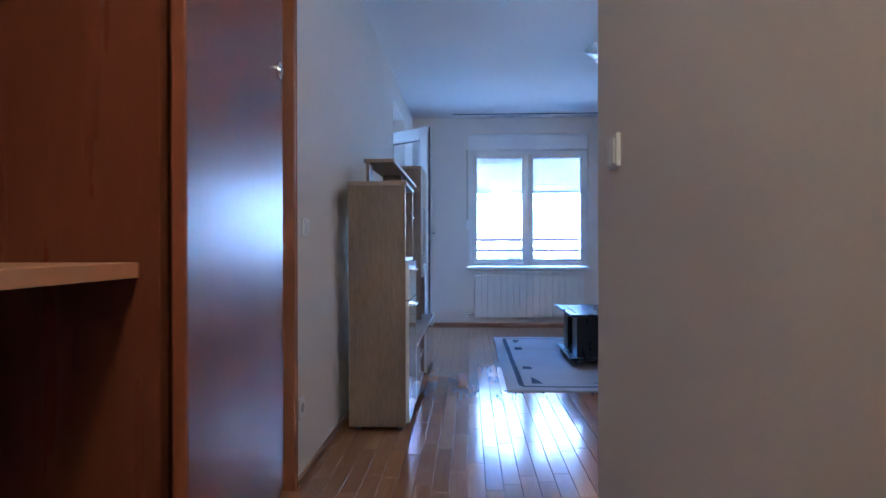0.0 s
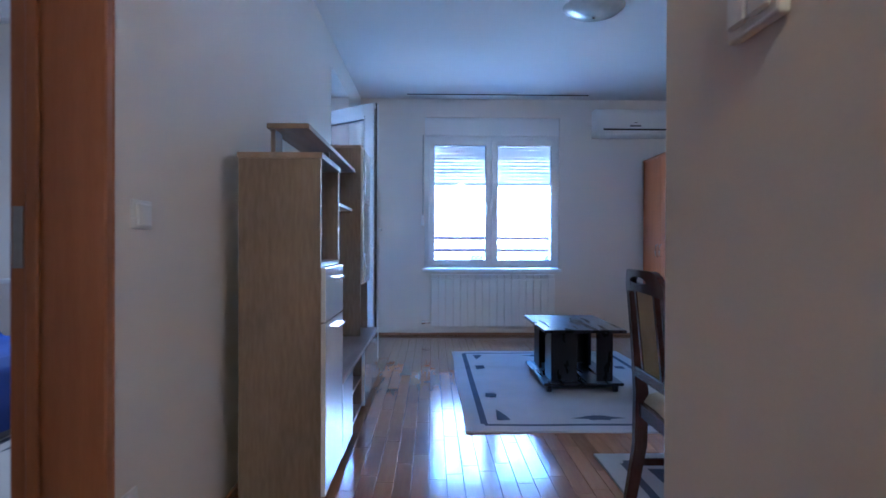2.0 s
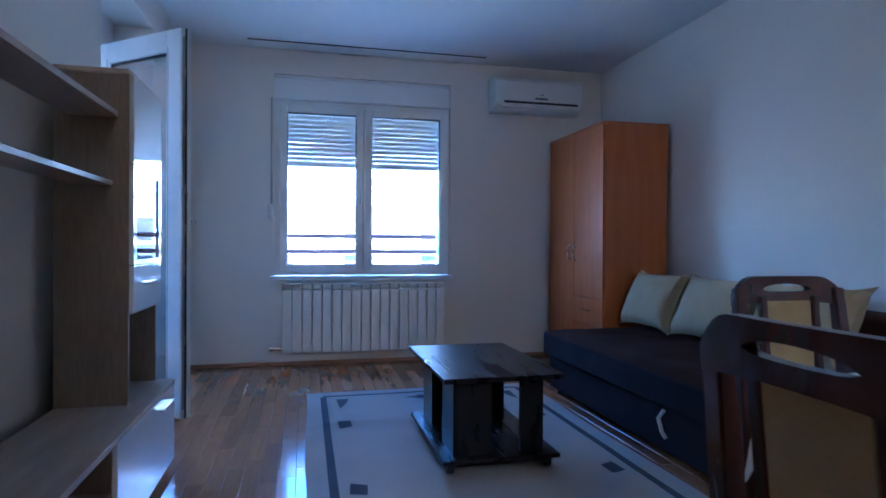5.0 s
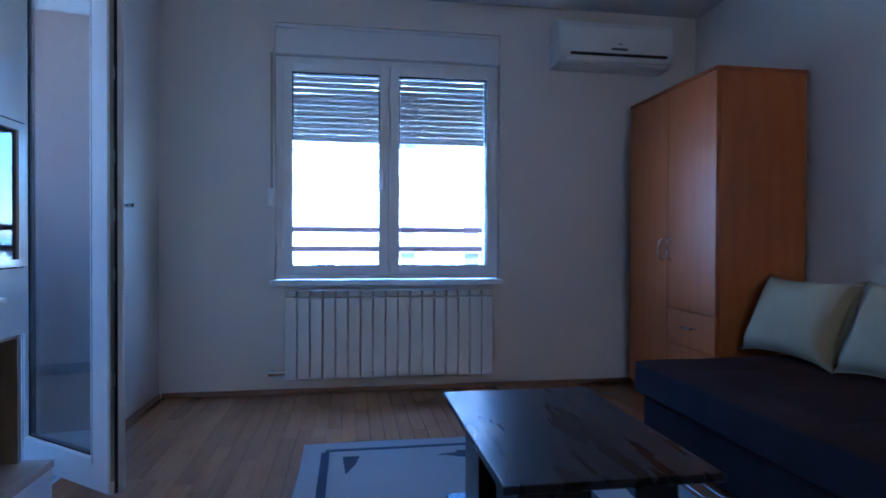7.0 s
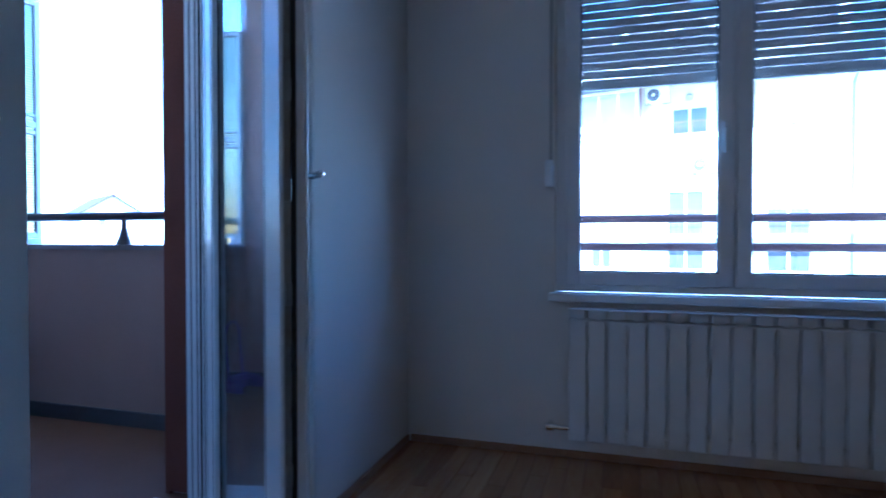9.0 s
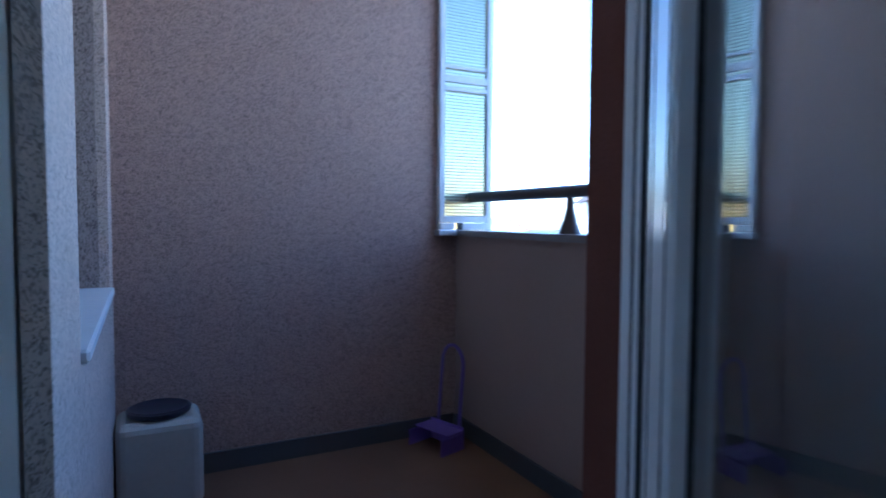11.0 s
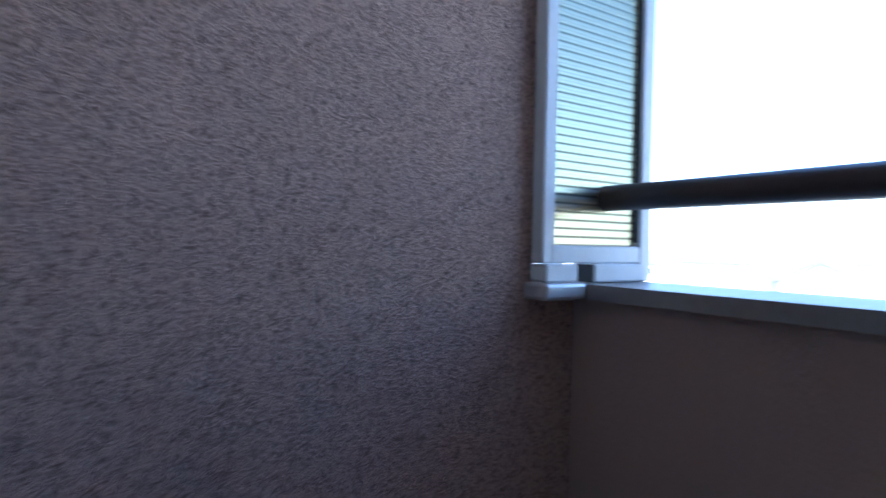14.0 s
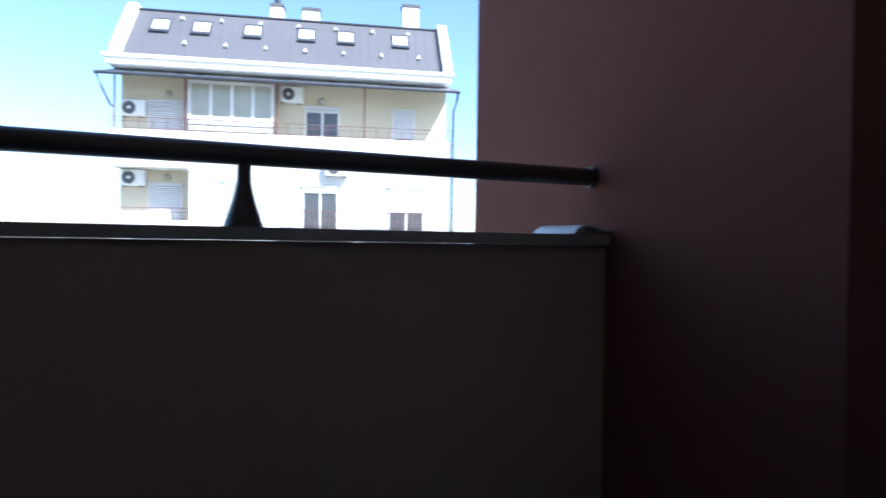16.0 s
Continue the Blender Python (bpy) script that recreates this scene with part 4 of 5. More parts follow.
# ---- rugs ----
def rug(name, label, x0, x1, y0, y1, fold=None, sx=1):
    def hgt(x, y):
        z = 0.010 + 0.003 * noise.noise((x * 2.3, y * 2.3, 7))
        if fold:
            z += 0.012 * math.exp(-((y - fold - 0.05 * math.sin(x * 3)) / 0.03) ** 2) * max(0.0, 1 - abs(x - x0 - 0.25) / 0.8)
        return z

    r = thing(name, label, "rug", Matrix.Translation((0, 0, 0)))
    bm = grid(lambda u, v: (x0 + (x1 - x0) * u + 0.006 * math.sin(v * 9), y0 + (y1 - y0) * v + 0.005 * math.sin(u * 7), hgt(x0 + (x1 - x0) * u, y0 + (y1 - y0) * v)), 40, 60)
    es = [e for e in bm.edges if e.is_boundary]
    ret = bmesh.ops.extrude_edge_only(bm, edges=es)
    for v in ret["geom"]:
        if isinstance(v, bmesh.types.BMVert):
            v.co.z = 0.0
    bmesh.ops.recalc_face_normals(bm, faces=bm.faces)
    part("rug_body", bm, RUGPILE, r)
    top = 0.0016

    def strip(ax, ay, bx_, by, wd):
        dx, dy = bx_ - ax, by - ay
        ln = math.hypot(dx, dy)
        nx, ny = -dy / ln * wd / 2, dx / ln * wd / 2

        def fn(u, v):
            x, y = ax + dx * u + nx * (2 * v - 1), ay + dy * u + ny * (2 * v - 1)
            return x, y, hgt(x, y) + top
        return grid(fn, 50, 2)

    i, wd = 0.11, 0.035
    for a in ((x0 + i, y0 + i, x1 - i, y0 + i), (x1 - i, y1 - i, x0 + i, y1 - i), (x0 + i, y1 - i - wd / 2, x0 + i, y0 + i + wd / 2), (x1 - i, y0 + i + wd / 2, x1 - i, y1 - i - wd / 2)):
        part("border_stripe", strip(*a, wd if a[0] != a[2] else wd * 1.1), RUGBLUE, r)

    def motif(pts):
        bm = bmesh.new()
        f = bm.faces.new([bm.verts.new((x, y, 0)) for x, y in pts])
        bmesh.ops.triangulate(bm, faces=[f])
        bmesh.ops.subdivide_edges(bm, edges=bm.edges[:], cuts=3, use_grid_fill=True)
        for v in bm.verts:
            v.co.z = hgt(v.co.x, v.co.y) + 0.0022
        bmesh.ops.recalc_face_normals(bm, faces=bm.faces)
        for f in bm.faces:
            if f.normal.z < 0:
                f.normal_flip()
        part("motif", bm, RUGBLUE, r)

    for (cx, cy, fx, fy) in ((x0, y0, 1, 1), (x1, y0, -1, 1), (x0, y1, 1, -1), (x1, y1, -1, -1)):
        P = lambda a, b: (cx + fx * a, cy + fy * b)
        motif([P(0.19, 0.20), P(0.27, 0.20), P(0.25, 0.30), P(0.205, 0.42)])
        motif([P(0.62, 0.235), P(0.84, 0.19), P(0.86, 0.27), P(0.80, 0.29)])
        motif([P(0.17, 0.72), P(0.24, 0.70), P(0.25, 0.80), P(0.18, 0.83)])
    return r


rug("rug", "beige rug with slate border and shard motifs, slightly rumpled", 0.208, 1.775, 3.642, 6.06, 5.28)
rug("rug", "beige rug with slate border lying under the dining table", 0.80, 2.35, 1.35, 3.30)
rug("rug", "beige rug with slate border beside the blue sofa", -2.25, -1.20, 1.75, 3.75)


# ---- dining table, cloth, chairs ----
TM = Matrix.Translation((1.005, 2.232, 0.022)) @ Matrix.Rotation(radians(-4.5), 4, "Z")
tb = thing("dining_table", "dark wooden dining table under a printed cloth", "table", TM)
TL, TW = 1.15, 0.69
part("tabletop", box(0.0, TL, 0.0, TW, 0.72, 0.745, 0.004), CHAIRWOOD, tb)
part("apron", boxes((0.06, TL - 0.06, 0.05, 0.07, 0.63, 0.72), (0.06, TL - 0.06, TW - 0.07, TW - 0.05, 0.63, 0.72), (0.05, 0.07, 0.07, TW - 0.07, 0.63, 0.72), (TL - 0.07, TL - 0.05, 0.07, TW - 0.07, 0.63, 0.72)), CHAIRWOOD, tb)
for x in (0.045, TL - 0.105):
    for y in (0.045, TW - 0.105):
        part("leg", box(x, x + 0.06, y, y + 0.06, -0.010, 0.7195, 0.006), CHAIRWOOD, tb)

tclo = thing("tablecloth", "cream tablecloth printed with black and grey words", "tablecloth", TM)
DROP = 0.155


def cloth(u, v):
    """Top with soft rounded edges and hanging, gently waved sides."""
    sx, sy = -DROP + (TL + 2 * DROP) * u, -DROP + (TW + 2 * DROP) * v
    ox, oy = max(-sx, 0, sx - TL), max(-sy, 0, sy - TW)
    x, y = min(max(sx, 0), TL), min(max(sy, 0), TW)
    wave = 0.006 * math.sin(sx * 13) + 0.006 * math.sin(sy * 12)
    z = 0.7485 - max(ox, oy)
    if ox > 0:
        x += math.copysign(0.008 + (0.05 * ox + wave * ox * 4), sx - 0.5)
    if oy > 0:
        y += math.copysign(0.008 + (0.05 * oy + wave * oy * 4), sy - 0.3)
    if ox > 0 and oy > 0:
        k = min(ox, oy)
        x += math.copysign(0.15 * k, sx - 0.5)
        y += math.copysign(0.15 * k, sy - 0.3)
        z -= 0.45 * k
    return x, y, z


part("sheet", grid(cloth, 106, 78), CLOTH, tclo, smooth=True)
cloth_top = lambda x, y, r: Matrix.Translation((x, y, 0.7502)) @ Matrix.Rotation(radians(r), 4, "Z")
top_words = ("HELLO", "How are you?", "OK", "Everything is OK", "No matter what", "BE HAPPY", "What about you?", "I don't care", "BE COOL", "HELLO", "Don't")
wr_ = random.Random(11)
y = 0.045
k = 0
while y < TW - 0.04:
    x, hgt_ = TL - 0.04, wr_.choice((0.05, 0.07, 0.095))
    while x > 0.10:
        s = top_words[k % len(top_words)]
        k += 3
        sz = hgt_ * (1.0 if len(s) < 9 else 0.62)
        wd = sz * 0.56 * len(s)
        if x - wd < 0.02:
            break
        words(s, sz, cloth_top(x - wd / 2, y + hgt_ / 2, 180), INK if len(s) < 9 else PRINTGREY, tclo)
        x -= wd + 0.035
    y += hgt_ * 0.95
west = lambda y, z, r: Matrix.Translation((-0.0225, y, z)) @ Matrix.Rotation(radians(-90), 4, "Z") @ Matrix.Rotation(radians(90), 4, "X") @ Matrix.Rotation(radians(r), 4, "Z")
for s, sz, y, r, k in (("HELLO", 0.060, 0.075, 90, INK), ("HELL", 0.075, 0.135, 90, INK), ("What about you?", 0.022, 0.185, 90, PRINTGREY), ("No matter", 0.032, 0.222, 90, PRINTGREY), ("OK Don't", 0.040, 0.265, 90, INK), ("What about", 0.030, 0.312, 90, PRINTGREY), ("Be Happy", 0.038, 0.358, 90, INK), ("No matter Don't", 0.022, 0.402, 90, PRINTGREY), ("What !", 0.045, 0.445, 90, INK), ("I don't care", 0.028, 0.492, 90, PRINTGREY), ("BE COOL", 0.040, 0.54, 90, INK), ("you ?", 0.045, 0.595, 90, INK), ("How are", 0.036, 0.645, 90, PRINTGREY)):
    words(s, sz * 0.86, west(y, 0.668, r), k, tclo)
south = lambda x, z: Matrix.Translation((x, -0.0225, z)) @ Matrix.Rotation(radians(90), 4, "X") @ Matrix.Rotation(radians(180), 4, "Z")
for s, sz, x, z, k in (("How are", 0.034, 0.085, 0.727, PRINTGREY), ("HELLO", 0.080, 0.15, 0.676, INK), ("No matter Don't", 0.026, 0.15, 0.622, PRINTGREY), ("you", 0.05, 0.315, 0.668, INK), ("Everything is OK", 0.028, 0.30, 0.727, PRINTGREY), ("I don't care", 0.030, 0.45, 0.620, PRINTGREY), ("BE HAPPY", 0.060, 0.62, 0.68, INK), ("HELLO", 0.08, 0.93, 0.676, INK), ("What about you?", 0.03, 0.72, 0.62, PRINTGREY)):
    words(s, sz, south(x, z), k, tclo)
# the folded corner of the cloth hangs lower, its face turned outwards
FT, FR, FL, FB = Vector((-0.03, -0.026, 0.757)), Vector((-0.002, -0.066, 0.640)), Vector((-0.165, -0.055, 0.652)), Vector((-0.115, -0.075, 0.588))
cf = grid(lambda u, v: FT + (FR - FT) * u + (FL - FT) * v + (FB - FR - FL + FT) * u * v + Vector((0, -0.008 * math.sin(u * 3.1) * math.sin(v * 3.1), 0)), 10, 10, 0.0012)
part("corner_fold", cf, CLOTH, tclo, "folded corner hanging in a point", True)
words("BE COOL", 0.034, Matrix.Translation((-0.078, -0.0695, 0.660)) @ Matrix.Rotation(radians(75), 4, "X") @ Matrix.Rotation(radians(216), 4, "Z"), INK, tclo)
nap = grid(lambda u, v: (0.06 + 0.25 * u, 0.47 + 0.15 * v, 0.7512 + 0.0006 * math.sin(u * 6)), 8, 6, 0.0005)
npk = thing("paper_sheet", "white sheet of paper lying on the tablecloth", "paper", TM)
part("sheet", nap, PLASTIC, npk)


def chair():
    """Dark wooden dining chair: seat towards +y, back at -y."""
    c = thing("dining_chair", "dark-stained dining chair with a gold padded back and seat", "chair", None, "dining chairs")
    w = 0.205
    for s in (-1, 1):
        pts = [(s * 0.17, -0.25, 0.012), (s * 0.18, -0.205, 0.25), (s * 0.185, -0.20, 0.45), (s * 0.180, -0.219, 0.66), (s * 0.172, -0.246, 0.89)]
        bm = bmesh.new()
        rings = []
        for (x, y, z), (a, d) in zip(pts, ((0.018, 0.02), (0.02, 0.024), (0.021, 0.025), (0.02, 0.019), (0.019, 0.014))):
            rings.append([bm.verts.new((x + i * a, y + j * d, z)) for i, j in ((-1, -1), (1, -1), (1, 1), (-1, 1))])
        for p, q in zip(rings, rings[1:]):
            for i in range(4):
                bm.faces.new((p[i], p[(i + 1) % 4], q[(i + 1) % 4], q[i]))
        bm.faces.new(rings[0]), bm.faces.new(rings[-1])
        bmesh.ops.recalc_face_normals(bm, faces=bm.faces)
        bmesh.ops.bevel(bm, geom=bm.edges[:], offset=0.004, segments=2, affect="EDGES")
        part("back_leg", bm, CHAIRWOOD, c, smooth=True)
        part("front_leg", box(s * 0.185 - 0.02, s * 0.185 + 0.02, 0.165, 0.205, 0.012, 0.415, 0.005, 2), CHAIRWOOD, c)
        part("side_rail", box(s * 0.185 - 0.011, s * 0.185 + 0.011, -0.19, 0.17, 0.365, 0.415, 0.003), CHAIRWOOD, c)
        part("stretcher", box(s * 0.183 - 0.009, s * 0.183 + 0.009, -0.205, 0.17, 0.17, 0.195, 0.003), CHAIRWOOD, c)
        sl = box(s * 0.092 - 0.012, s * 0.092 + 0.012, -0.010, 0.010, 0.545, 0.865, 0.003)
        for v in sl.verts:
            v.co.y += -0.215 - 0.10 * (v.co.z - 0.55)
        part("slat", sl, CHAIRWOOD, c)
    part("front_rail", box(-0.165, 0.165, 0.175, 0.197, 0.365, 0.415, 0.003), CHAIRWOOD, c)
    part("back_rail", box(-0.165, 0.165, -0.215, -0.193, 0.365, 0.415, 0.003), CHAIRWOOD, c)
    part("cross_stretcher", box(-0.174, 0.174, -0.02, -0.002, 0.172, 0.193, 0.003), CHAIRWOOD, c)
    part("lower_rail", box(-0.163, 0.163, -0.232, -0.206, 0.515, 0.555, 0.004), CHAIRWOOD, c)
    # curved crest with a grip slot
    bm = bmesh.new()
    hole = 0.085
    def yof(z, x):
        return -0.215 - 0.10 * (z - 0.55) - 0.018 * (1 - (x / 0.192) ** 2)
    def band(x0, x1, zl, zh, m=12):
        rows = []
        for i in range(m + 1):
            x = x0 + (x1 - x0) * i / m
            lo, hi = zl(x), zh(x)
            rows.append([bm.verts.new((x, yof(z, x) + d, z)) for z, d in ((lo, -0.013), (hi, -0.011), (hi, 0.011), (lo, 0.013))])
        for p, q in zip(rows, rows[1:]):
            for i in range(4):
                bm.faces.new((p[i], p[(i + 1) % 4], q[(i + 1) % 4], q[i]))
        bm.faces.new(rows[0]), bm.faces.new(rows[-1])
    zt = lambda x: 0.925 - 0.055 * max(0, (abs(x / 0.192) - 0.55) / 0.45) ** 2.2
    zb = lambda x: 0.835 + 0.014 * (1 - (x / 0.192) ** 2)
    hm = lambda x: 0.886 + 0.004 * (1 - (x / hole) ** 2)
    hh = lambda x: 0.012 * math.sqrt(max(0.0, 1 - (x / hole) ** 2))
    band(-0.192, -hole, zb, zt), band(hole, 0.192, zb, zt)
    band(-hole, hole, zb, lambda x: hm(x) - hh(x), 16), band(-hole, hole, lambda x: hm(x) + hh(x), zt, 16)
    bmesh.ops.remove_doubles(bm, verts=bm.verts, dist=0.0005)
    bmesh.ops.recalc_face_normals(bm, faces=bm.faces)
    part("crest_rail", bm, CHAIRWOOD, c, "curved crest rail with a grip slot", True)

    def pad(u, v):
        x, z = -0.076 + 0.152 * u, 0.55 + 0.30 * v
        e = (1 - (2 * u - 1) ** 4) * (1 - (2 * v - 1) ** 4)
        return x, -0.213 - 0.10 * (z - 0.55) + 0.018 * e ** 0.5, z
    part("back_pad", grid(pad, 12, 18), UPHOL, c, "gold patterned back pad", True)
    part("back_board", box(-0.077, 0.077, -0.004, 0.004, 0.55, 0.85, m=Matrix.Translation((0, -0.2335, 0)) @ Matrix.Translation((0, 0, 0.70)) @ Matrix.Rotation(radians(5.7), 4, "X") @ Matrix.Translation((0, 0, -0.70))), UPHOL, c)

    def seat(u, v):
        a, b = 2 * u - 1, 2 * v - 1
        x, y = a * (0.205 + 0.012 * b), -0.195 + 0.425 * v
        e = max(0.0, (1 - a ** 6) * (1 - b ** 6))
        return x, y, 0.417 + 0.05 * e ** 0.45 + 0.004 * noise.noise((x * 9, y * 9, 1))
    part("seat", grid(seat, 24, 24), SEATCLOTH, c, "padded straw-coloured seat with scroll motifs", True)
    for k, (cx, cy, r) in enumerate(((-0.06, 0.05, 0.05), (0.07, -0.03, 0.04), (0.03, 0.13, 0.035))):
        part("motif", tube([(cx + r * (1 - t / 16) * math.cos(t * 0.55 + k), cy + r * (1 - t / 16) * math.sin(t * 0.55 + k), 0.4675) for t in range(14)], 0.0022, 5), MOTIF, c)
    part("motif", tube([(0.055 * math.sin(t * 0.35), -0.1985 - 0.10 * (0.57 + 0.018 * t - 0.55), 0.57 + 0.012 * t) for t in range(18)], 0.002, 5), MOTIF, c)
    return c


c0 = chair()
c0.matrix_basis = Matrix.Translation((1.02, 2.535, 0)) @ Matrix.Rotation(radians(-91), 4, "Z")
copy_thing(c0, Matrix.Translation((1.645, 3.26, 0)) @ Matrix.Rotation(radians(178), 4, "Z"))
copy_thing(c0, Matrix.Translation((1.60, 2.37, 0)) @ Matrix.Rotation(radians(-5), 4, "Z"))

# ---- blue room ----
bs = thing("sofa_bed", "royal blue plush sofa bed with a sloping back", "sofa")


def blue(u, v):
    prof = [(-2.14, 0.06), (-2.12, 0.20), (-2.13, 0.38), (-2.17, 0.43), (-2.40, 0.435), (-2.74, 0.415), (-2.86, 0.52), (-2.98, 0.74), (-3.03, 0.90), (-3.08, 0.935), (-3.16, 0.92), (-3.22, 0.80), (-3.26, 0.4), (-3.26, 0.06)]
    k = u * (len(prof) - 1)
    i = min(int(k), len(prof) - 2)
    f = k - i
    x, z = (prof[i][j] * (1 - f) + prof[i + 1][j] * f for j in (0, 1))
    y = 2.35 + 2.0 * v
    return x + 0.01 * noise.noise((z * 5, y * 3, 2)), y, z + 0.01 * noise.noise((x * 5, y * 3, 5))


bl = grid(blue, 52, 40)
for j0 in (0, 1):
    ring = [v for v in bl.verts if abs(v.co.y - (2.35 + 2.0 * j0)) < 1e-4]
    cx = sum((v.co for v in ring), Vector()) / len(ring)
    es = [e for e in bl.edges if e.verts[0] in ring and e.verts[1] in ring]
    hub = bl.verts.new((-2.75, 2.35 + 2.0 * j0, 0.25))
    for e in es:
        bl.faces.new((e.verts[0], e.verts[1], hub))
bmesh.ops.recalc_face_normals(bl, faces=bl.faces)
part("body", bl, BLUEPLUSH, bs, smooth=True)
part("base", box(-3.24, -2.16, 2.37, 4.33, 0.02, 0.07), GREYP, bs)
pb = thing("cushion", "royal blue cushion lying on the blue sofa bed", "cushion", Matrix.Translation((-2.72, 3.75, 0.58)) @ Matrix.Rotation(radians(-35), 4, "Y"))
bmp = bmesh.new()
bmesh.ops.create_uvsphere(bmp, u_segments=24, v_segments=14, radius=1)
for v in bmp.verts:
    x, y, z = v.co
    v.co = (0.09 * x, 0.27 * math.copysign(abs(y) ** 0.5, y), 0.19 * math.copysign(abs(z) ** 0.5, z))
part("cover", bmp, BLUEPLUSH, pb, smooth=True)
rb = thing("radiator", "white sectional radiator under the side-room window", "radiator")
for i in range(9):
    share("section", sec_me, rb, Matrix.Translation((-2.72 + 0.0811 * i, 4.83, 0.10)))
part("bracket", boxes((-2.5, -2.48, 4.90, 4.95, 0.55, 0.58), (-2.2, -2.18, 4.90, 4.95, 0.55, 0.58)), PLASTIC, rb)
cr2 = thing("curtain_rail", "white curtain rail on the side-room ceiling", "curtain rail")
part("rail", box(-3.4, -1.4, 4.85, 4.91, H - 0.02, H), PLASTIC, cr2)
cur = thing("curtain", "taupe pleated curtain drawn to one side of the window", "curtain")
part("cloth", grid(lambda u, v: (-2.56 + 0.67 * u, 4.885 + 0.022 * math.sin(u * 60) + 0.008 * math.sin(u * 17 + v * 2), 0.70 + 1.94 * v), 80, 6), CURTAIN, cur, smooth=True)

# ---- balcony things ----
dv = thing("glass_screen", "white aluminium balcony screen with ribbed glass", "screen", BAL)
fr = bmesh.new()
for y0, y1, z0, z1 in ((6.757, 6.786, 1.0, 2.42), (7.013, 7.046, 0.965, 2.42), (6.776, 7.013, 1.0, 1.032), (6.776, 7.013, 1.66, 1.695), (6.776, 7.013, 2.385, 2.42), (6.776, 7.013, 1.725, 1.742), (6.776, 7.013, 1.62, 1.643)):
    bx(fr, -3.160, -3.130, y0, y1, z0, z1, 0.003)
part("frame", fr, ALU, dv)
part("pane", box(-3.148, -3.143, 6.77, 7.02, 1.02, 1.67), RIBBED, dv, "ribbed glass pane")
part("pane", box(-3.148, -3.143, 6.77, 7.02, 1.68, 2.40), RIBBED, dv, "ribbed glass pane")
part("glazing_bead", boxes((-3.142, -3.134, 7.006, 7.012, 1.04, 1.615)), SEAL, dv, "dark sealing strip beside the pane")
part("foot_block", box(-3.17, -3.12, 6.758, 6.835, 0.968, 0.999, 0.003), ALU, dv)
part("foot_block", box(-3.17, -3.12, 6.875, 7.012, 0.966, 0.999, 0.003), ALU, dv)
part("foot_end", boxes((-3.168, -3.122, 6.869, 6.875, 0.966, 0.998)), SEAL, dv)
part("flashing", box(-3.18, -3.105, 6.745, 6.842, 0.938, 0.967, 0.006, 2), ZINC, dv, "bent pale metal flashing")
rl = thing("balcony_railing", "dark brown tubular handrail above the parapet", "railing", BAL)
RY, RZ = 6.927, 1.121
part("handrail", rod(bmesh.new(), (-5.6, RY, RZ), (XO - 0.005, RY, RZ), 0.024, n=20), RAILP, rl, smooth=True)
for bxx in (-2.388, -3.95):
    part("baluster", lathe([(0.043, 0), (0.039, 0.012), (0.025, 0.055), (0.016, 0.095), (0.015, 0.140)], 20, (bxx, RY, 0.964)), RAILP, rl, "flared baluster foot", True)
part("end_plate", rod(bmesh.new(), (XO - 0.012, RY, RZ), (XO - 0.0001, RY, RZ), 0.029, n=20), RAILP, rl)
ef = thing("flashing", "bent white metal flashing at the end of the coping", "flashing", BAL)
fl = grid(lambda u, v: (XO - 0.115 + 0.112 * u, 6.84 + 0.2 * v, 0.9665 + 0.016 * min(1, u * 4) ** 0.5 + 0.006 * math.sin(u * 5)), 16, 4, 0.003)
part("sheet", fl, PVC, ef, smooth=True)
dp = thing("dustpan", "lilac long-handled plastic dustpan standing in the corner", "dustpan", Matrix.Translation((-3.0, 6.74, FLZ)) @ Matrix.Rotation(radians(18), 4, "Z") @ Matrix.Scale(0.88, 4))
dpb = bmesh.new()
for r in ((-0.12, 0.12, -0.10, 0.06, 0.0, 0.006), (-0.12, 0.12, 0.055, 0.062, 0.0, 0.12), (-0.12, -0.113, -0.10, 0.06, 0.0, 0.09), (0.113, 0.12, -0.10, 0.06, 0.0, 0.09), (-0.12, 0.12, -0.06, 0.06, 0.10, 0.106)):
    bx(dpb, *r, 0.002)
part("pan", dpb, LILAC, dp)
part("handle", tube([(-0.075, 0.07, 0.10)] + [(-0.075 * math.cos(k), 0.10, 0.42 + 0.10 * math.sin(k)) for k in [math.pi * i / 12 for i in range(13)]] + [(0.075, 0.07, 0.10)], 0.009), LILAC, dp, smooth=True)
bn = thing("bucket", "ivory plastic bucket with a dark round lid in the corner", "bucket", Matrix.Translation((-3.0, 5.60, FLZ)) @ Matrix.Scale(1.08, 4))
part("body", box(-0.11, 0.11, -0.13, 0.13, 0, 0.30, 0.03, 3), BIN, bn)
part("lid", lathe([(0.055, 0.312), (0.06, 0.302), (0.085, 0.30), (0.098, 0.308), (0.10, 0.322), (0.09, 0.326), (0.07, 0.318)], 28), BINLID, bn, "dark round lid", True)

# ---- the town outside ----
BA = radians(-12.8)
BO = Matrix.Translation((4.48, 37.785, 0.23)) @ Matrix.Rotation(BA, 4, "Z") @ Matrix.Diagonal((0.98, 1, 1, 1))
ap = thing("apartment_building", "white and cream apartment building with a grey metal roof", "building", BO)
UL, UR = -12.1, 6.15
for b in ((UL, UR, 0, 12, -10, 1.60), (-8.1, UR, 0, 12, 1.60, 4.36), (UL, UR, 0, 12, 4.36, 6.30), (UL, -8.1, 1.5, 12, 1.60, 4.36)):
    part("wall", box(*b), FACADE, ap)
part("loggia_wall", boxes((UL + 0.001, -8.101, 1.47, 1.499, 1.61, 4.35)), FCREAM, ap)
